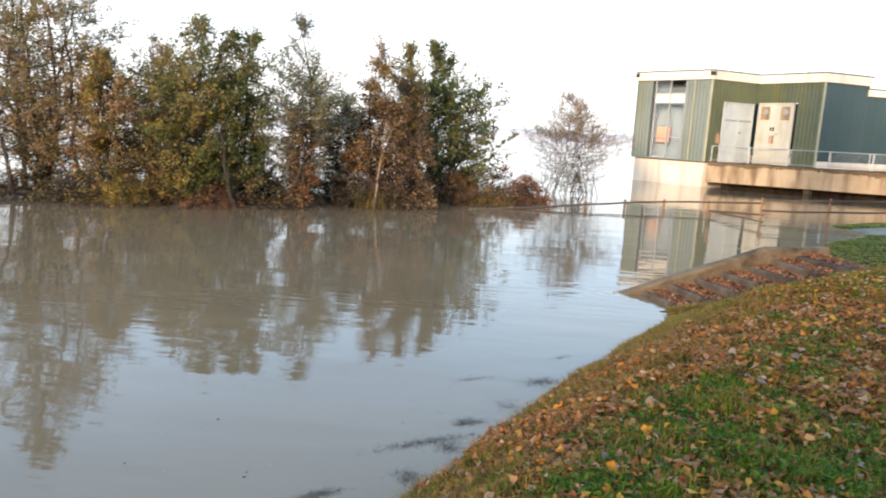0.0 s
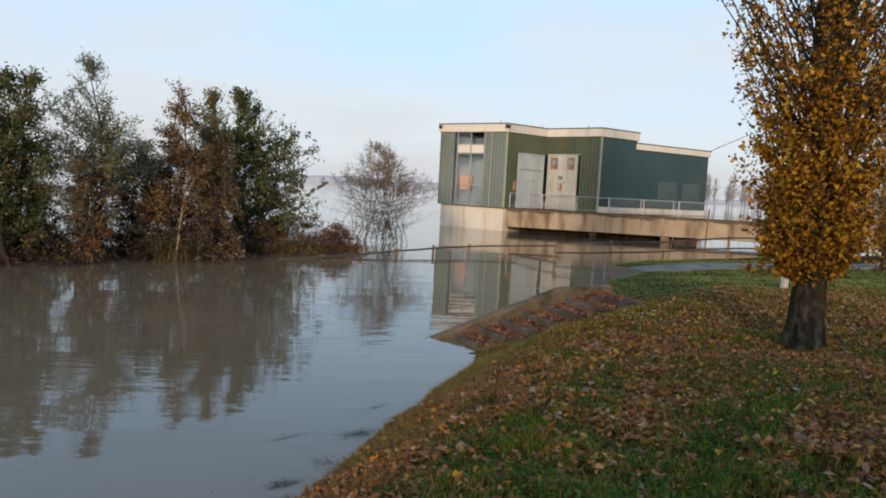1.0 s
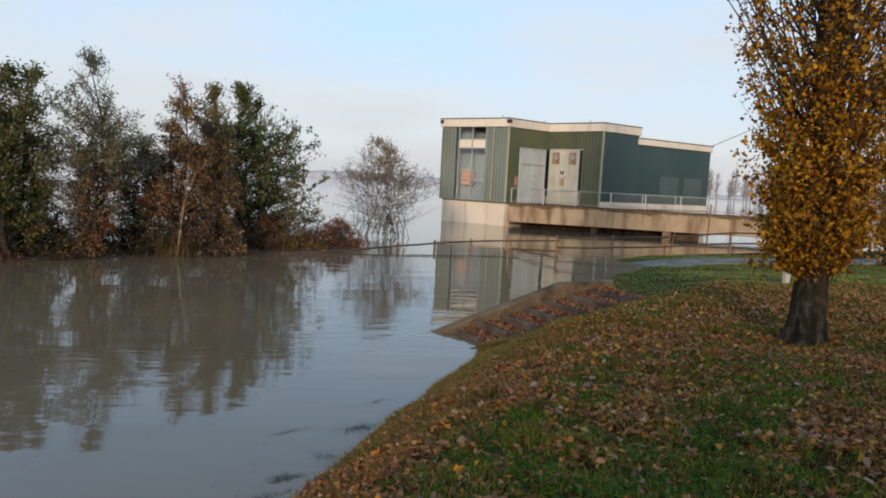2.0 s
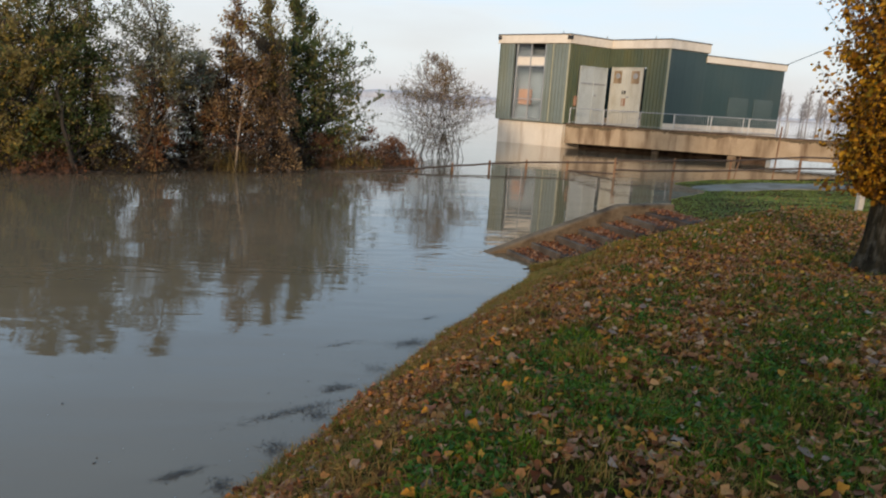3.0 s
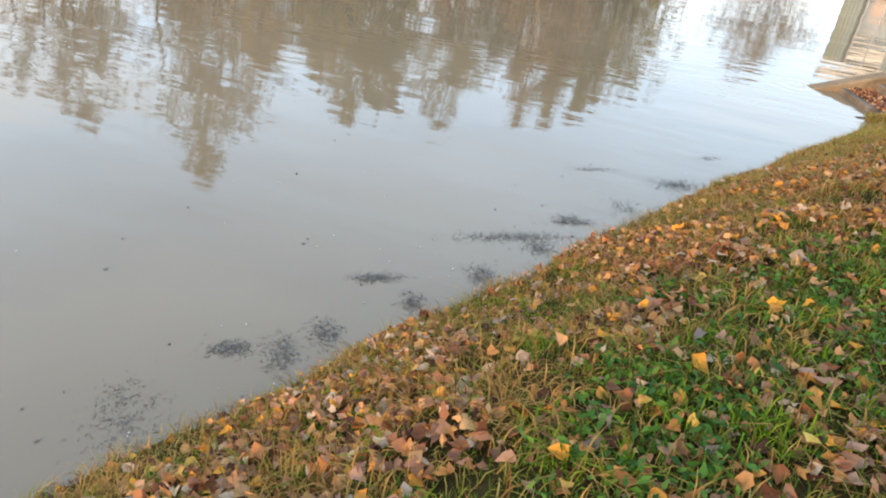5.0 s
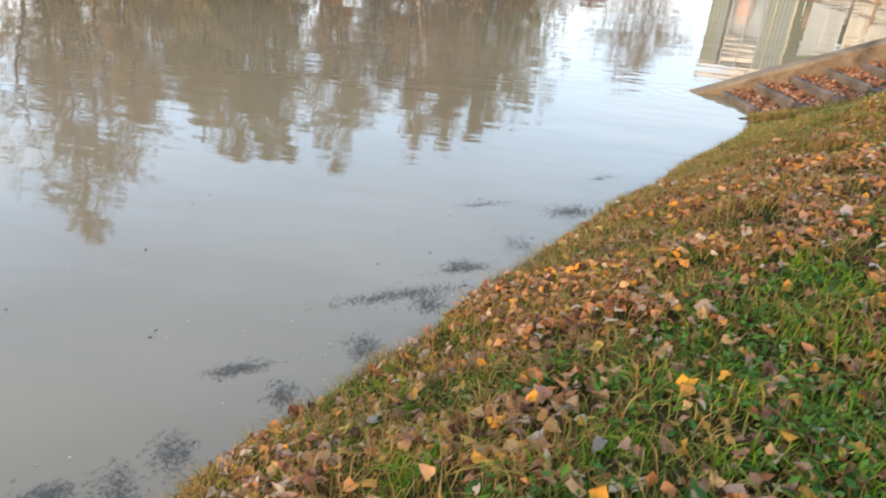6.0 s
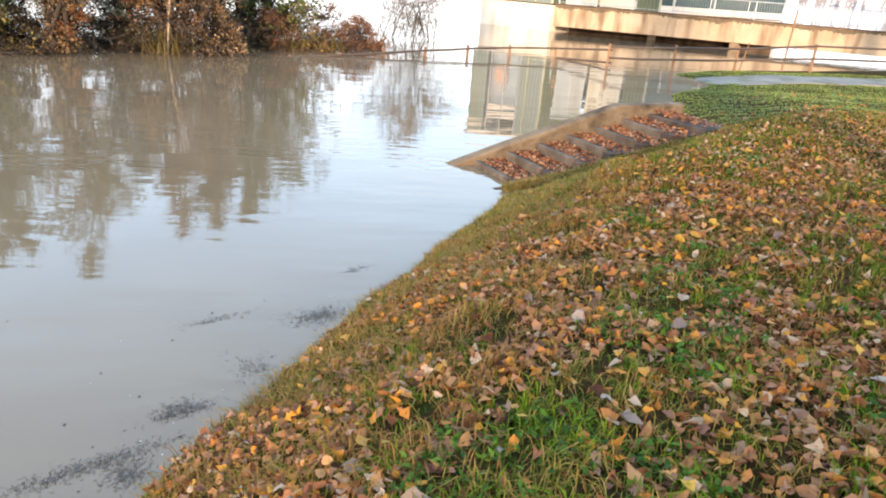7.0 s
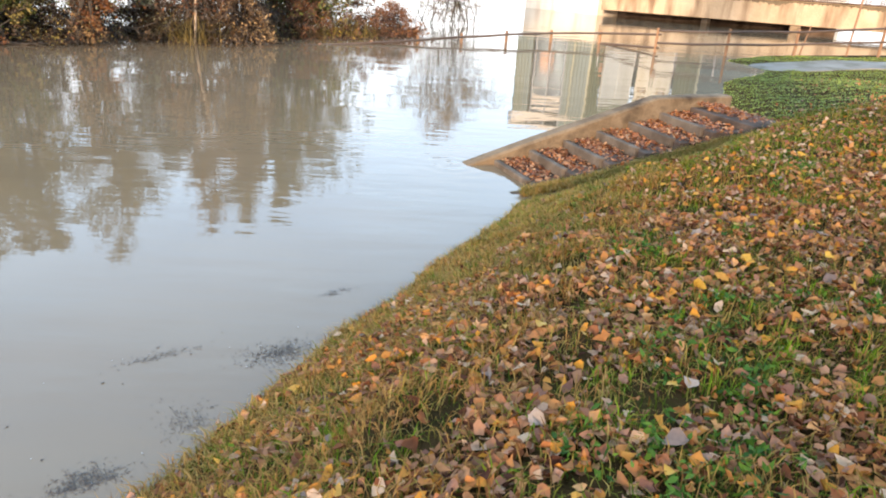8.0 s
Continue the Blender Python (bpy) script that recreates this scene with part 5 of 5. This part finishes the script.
def build_tangle(x, y, z, rad):
    """A knot of dead twigs caught high in the creeper."""
    rr = np.random.default_rng(95)
    root = new("twig_tangle")
    root.location = (x, y, z)
    s = Shape()
    for k in range(240):
        d = Vector(rr.normal(0, 1, 3)).normalized()
        s.tube(wander(d * rad * rr.uniform(0.1, 0.85), Vector(rr.normal(0, 1, 3)), rad * rr.uniform(0.5, 1.1), 4, rr, -0.02, 0.5), [0.012, 0.011, 0.01, 0.008, 0.005], 3, False)
    s.make("twigs", BARK, root)["kind"] = "stuff"
    return tagged(root, "dark knot of dead twigs caught in the creeper", "twigs")


build_tangle(-3.9, 25.9, 4.35, 0.31)


def build_mud_bank():
    """A low drowned strip of earth on which the thicket stands."""
    rr = np.random.default_rng(90)
    line = np.array([(-44, 18.6), (-34, 20.6), (-24, 22.9), (-18, 23.6), (-13, 24.3), (-8, 26.0), (-4, 28.6), (-1, 30.3), (1.8, 31.9)], float)
    t = np.linspace(0, len(line) - 1, 240)
    cx, cy = np.interp(t, range(len(line)), line[:, 0]), np.interp(t, range(len(line)), line[:, 1])
    v = []
    for i in range(len(t)):
        w2 = 1.25 + 0.3 * math.sin(1.7 * t[i] * 3) + rr.normal(0, 0.12)
        h = 0.15 + 0.07 * math.sin(5.1 * t[i]) + rr.normal(0, 0.03)
        for o, z in ((-1.0, -0.6), (-0.62, 0.25 * h), (-0.25, 0.8 * h), (0.2, h), (0.65, 0.5 * h), (1.0, -0.6)):
            v.append((cx[i] + rr.normal(0, 0.04), cy[i] + o * w2, z + (rr.normal(0, 0.025) if z > 0 else 0)))
    i = np.arange(len(t) - 1)[:, None] * 6
    f = np.concatenate([i + np.array([[k, k + 6, k + 7, k + 1]]) for k in range(5)])
    return tagged(raw("mud_bank", v, f[:, ::-1], MUD, smooth=True), "low dark muddy strip of earth under the thicket", "bank", kind="structure")


MUD = surface("dark wet mud and rotting leaves", [(0.03, 0.02, 0.011), (0.085, 0.05, 0.026), (0.06, 0.045, 0.02)], 3.0, 0.9, 0.9, 30, 0.04, spec=0.1)
build_mud_bank()


def build_reeds(x, y, w2, h, n, seed, label, mat_):
    """A clump of long arching reed blades."""
    rr = np.random.default_rng(seed)
    px, py = x + rr.normal(0, w2 * 0.3, n), y + rr.normal(0, 0.35, n)
    root = new("reed_clump")
    ob = blades("foliage", px, py, np.full(n, -0.05), h, 0.020, mat_, rr, 2.2)
    ob.parent = root
    ob["kind"] = "stuff"
    return tagged(root, label, "reeds")


build_reeds(-4.85, 25.6, 1.1, 1.05, 200, 60, "yellow-green reeds growing out of the water", REED)
build_reeds(-1.7, 28.9, 1.0, 1.0, 160, 61, "yellow-green reeds beside the sunken fence", REED)
build_reeds(-0.2, 29.8, 1.2, 0.8, 140, 62, "short straw-coloured reeds beside the sunken fence", REED)
build_reeds(-12.4, 22.5, 1.2, 0.7, 160, 63, "short yellow reeds at the water's edge", REED)


def build_branch(a, b2, rad, seed):
    rr = np.random.default_rng(seed)
    a, b2 = Vector(a), Vector(b2)
    pts = [a.lerp(b2, k / 6) + Vector((rr.normal(0, 0.06), rr.normal(0, 0.06), rr.normal(0, 0.03))) for k in range(7)]
    root = new("driftwood")
    Shape().tube(pts, [rad * (1 - 0.1 * k) for k in range(7)], 6).make("limb", BARK, root)
    for k in (2, 4):
        Shape().tube(wander(pts[k], (rr.normal(), rr.normal(), 0.6), 0.7, 4, rr), [rad * 0.5, rad * 0.4, rad * 0.3, rad * 0.2, rad * 0.1], 5).make("twig", BARK, root)
    return tagged(root, "grey driftwood branch lying at the water's surface", "driftwood")


build_branch((-17.6, 22.2, 0.25), (-13.6, 21.9, 0.03), 0.07, 70)
build_branch((-9.2, 22.9, 0.03), (-6.8, 24.2, 0.05), 0.05, 71)
build_branch((-6.6, 25.0, 0.5), (-5.8, 25.4, 0.02), 0.05, 72)
build_branch((-10.9, 21.7, 0.02), (-9.6, 22.3, 0.03), 0.04, 73)


def build_dead_stem():
    root = new("dead_stem")
    Shape().tube([(-4.75, 25.5, -0.3), (-4.62, 25.5, 1.2), (-4.46, 25.52, 2.4), (-4.38, 25.55, 3.65)], [0.036, 0.034, 0.028, 0.012], 7).make("stem", DRYWOOD, root)
    Shape().tube([(-4.53, 25.51, 1.9), (-4.33, 25.42, 2.3), (-4.24, 25.35, 2.7)], [0.03, 0.02, 0.008], 5).make("twig", DRYWOOD, root)
    return tagged(root, "pale dead leaning stem among the brown creeper", "dead stem")


DRYWOOD = surface("pale dead wood", [(0.28, 0.21, 0.15), (0.38, 0.30, 0.22)], 3.0, 0.9, 0.3, 30)
build_dead_stem()


def build_poplar(x, y, height, seed, n_leaf, outline):
    """A columnar poplar: thick ridged trunk, steep whips from low down, yellow leaves."""
    rr = np.random.default_rng(seed)
    root = new("poplar")
    z0 = float(ground(x, y))
    root.location = (x, y, z0)
    trunk, n = Shape(), 30
    prof = [(-0.3, 0.35), (0.0, 0.30), (0.12, 0.24), (0.4, 0.20), (1.0, 0.182), (2.2, 0.172), (4.0, 0.19), (7.0, 0.14), (height * 0.8, 0.08), (height, 0.02)]
    rings = [k * 0.07 - 0.28 for k in range(24)]
    prof = [(z, float(np.interp(z, [q[0] for q in prof], [q[1] for q in prof]))) for z in rings] + prof[5:]
    vs, fs = [], []
    for i, (z, rad) in enumerate(prof):
        for k in range(n):
            w2 = 2 * math.pi * k / n
            rk = rad * (1 + 0.10 * math.sin(5 * w2 + 1.3 * z) * (1 if z < 1 else 0.5) + 0.05 * math.sin(11 * w2 + 2 * z) + rr.normal(0, 0.03))
            vs.append((rk * math.cos(w2) + 0.03 * math.sin(z), rk * math.sin(w2), z))
    for i in range(len(prof) - 1):
        fs += [(i * n + k, i * n + (k + 1) % n, (i + 1) * n + (k + 1) % n, (i + 1) * n + k) for k in range(n)]
    trunk.add(vs, fs).make("trunk", POPBARK, root, "dark ridged trunk with a flared foot", smooth=True)
    whips, ends, thick = Shape(), [], Shape()
    for b2 in range(560):
        z = 0.85 + (height - 1.8) * rr.uniform(0, 1) ** 1.75
        az = rr.uniform(0, 6.283)
        length = rr.uniform(0.9, 2.6) * (1 if z < 8 else 0.7) * np.interp(z, [0.85, 2.0, 3.6], [0.22, 0.68, 2.15])
        out = rr.uniform(0.3, 0.8 if z < 2.2 else 0.92)
        d = Vector((math.cos(az) * out, math.sin(az) * out, 1.0))
        p = Vector((0.2 * math.cos(az), 0.2 * math.sin(az), z))
        pts = wander(p, d, length, 6, rr, 0.10, 0.10)
        tgt = thick if rr.uniform() < 0.2 else whips
        r0 = rr.uniform(0.008, 0.02)
        tgt.tube(pts, [r0 * (1 - 0.8 * k / 6) for k in range(7)], 4, False)
        ends += pts[1:]
        for k in range(3):
            tp = wander(pts[int(rr.integers(1, 6))], (math.cos(az) * 0.7 + rr.normal(0, 0.4), math.sin(az) * 0.7 + rr.normal(0, 0.4), 0.8), rr.uniform(0.25, 0.7), 3, rr, 0.05, 0.2)
            whips.tube(tp, [0.005, 0.004, 0.003, 0.002], 3, False)
            ends += tp[1:]
    whips.make("brushwood", BARK, root)["kind"] = "stuff"
    thick.make("branchwork", BARK, root)["kind"] = "stuff"
    e = np.array([tuple(p) for p in ends])
    pick = e[rr.integers(0, len(e), n_leaf)] + rr.normal(0, 0.05, (n_leaf, 3))
    leaves("foliage", pick, 0.052, YELLOWLEAF, root, tall=1.1, r=rr, shape=outline)["kind"] = "stuff"
    return tagged(root, "columnar poplar with yellow autumn leaves and dark trunk", "tree")


build_poplar(6.36, 8.42, 13.0, 21, 76000, SPADE)
tagged(build_poplar(25.0, 27.6, 12.5, 22, 24000, BLADE), "columnar yellow poplar farther along the lawn")


# ---------------------------------------------------------------- the far side of the flood
def far_bank():
    rr = np.random.default_rng(5)
    x = np.linspace(-3000, 3600, 420)
    y = 1650 + 120 * np.sin(x / 700)
    top = 13 + 4 * np.sin(x / 190) + 3 * np.sin(x / 67 + 1) + rr.normal(0, 1.6, len(x))
    v = np.concatenate([np.stack([x, y, 0 * x - 2], -1), np.stack([x, y + 5, top * 0.7], -1), np.stack([x, y + 40, top], -1), np.stack([x, y + 300, 0 * x - 2], -1)])
    n = len(x)
    i = np.arange(n - 1)[:, None]
    f = np.concatenate([i + np.array([[0, 1, n + 1, n]]) + k * n for k in range(3)])
    # the air's haze is painted as a pale grey surface colour
    m = surface("distant woods with haze in the colour", [(0.36, 0.36, 0.375), (0.43, 0.42, 0.425)], 0.02, 1.0, 0, 0.1)
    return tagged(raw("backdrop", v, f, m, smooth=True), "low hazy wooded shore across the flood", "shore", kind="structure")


far_bank()
# bark and twigs paled to grey: distance haze put into the colour
HAZETWIG = surface("far branches with haze in the colour", [(0.25, 0.235, 0.235), (0.31, 0.29, 0.285)], 0.2, 1.0, 0, 2)


def far_poplars():
    """Bare poplars standing far out in the flood."""
    rr = np.random.default_rng(6)
    made = []
    for k in range(3):
        root = new("bare_poplar")
        h = 21.0
        s = Shape().tube([(0, 0, -2), (0, 0, h * 0.5), (0.2, 0, h)], [0.38, 0.26, 0.08], 5)
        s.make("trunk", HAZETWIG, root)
        t = Shape()
        for b2 in range(80):
            z = h * rr.uniform(0.12, 0.85)
            az = rr.uniform(0, 6.283)
            ln = rr.uniform(3, 7.5) * (1.1 - z / h)
            t.tube(wander((0, 0, z), (math.cos(az) * 0.6, math.sin(az) * 0.6, 1), ln + 1.5, 3, rr, 0, 0.15), [0.13, 0.10, 0.08, 0.05], 3, False)
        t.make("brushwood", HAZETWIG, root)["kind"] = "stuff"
        tagged(root, "bare leafless poplar standing far out in the flood", "tree", "bare poplars across the flood")
        made.append(root)
    for k in range(44):
        x, y = 184 + k * 3.3 + rr.normal(0, 2.2), 360 + rr.normal(0, 12)
        m = pose(x, y, 0, 0, 0, rr.uniform(0, 360)) @ Matrix.Scale(rr.uniform(0.7, 1.05), 4)
        if k < 3:
            made[k].matrix_basis = m
        else:
            copy_thing(made[k % 3], m)


far_poplars()
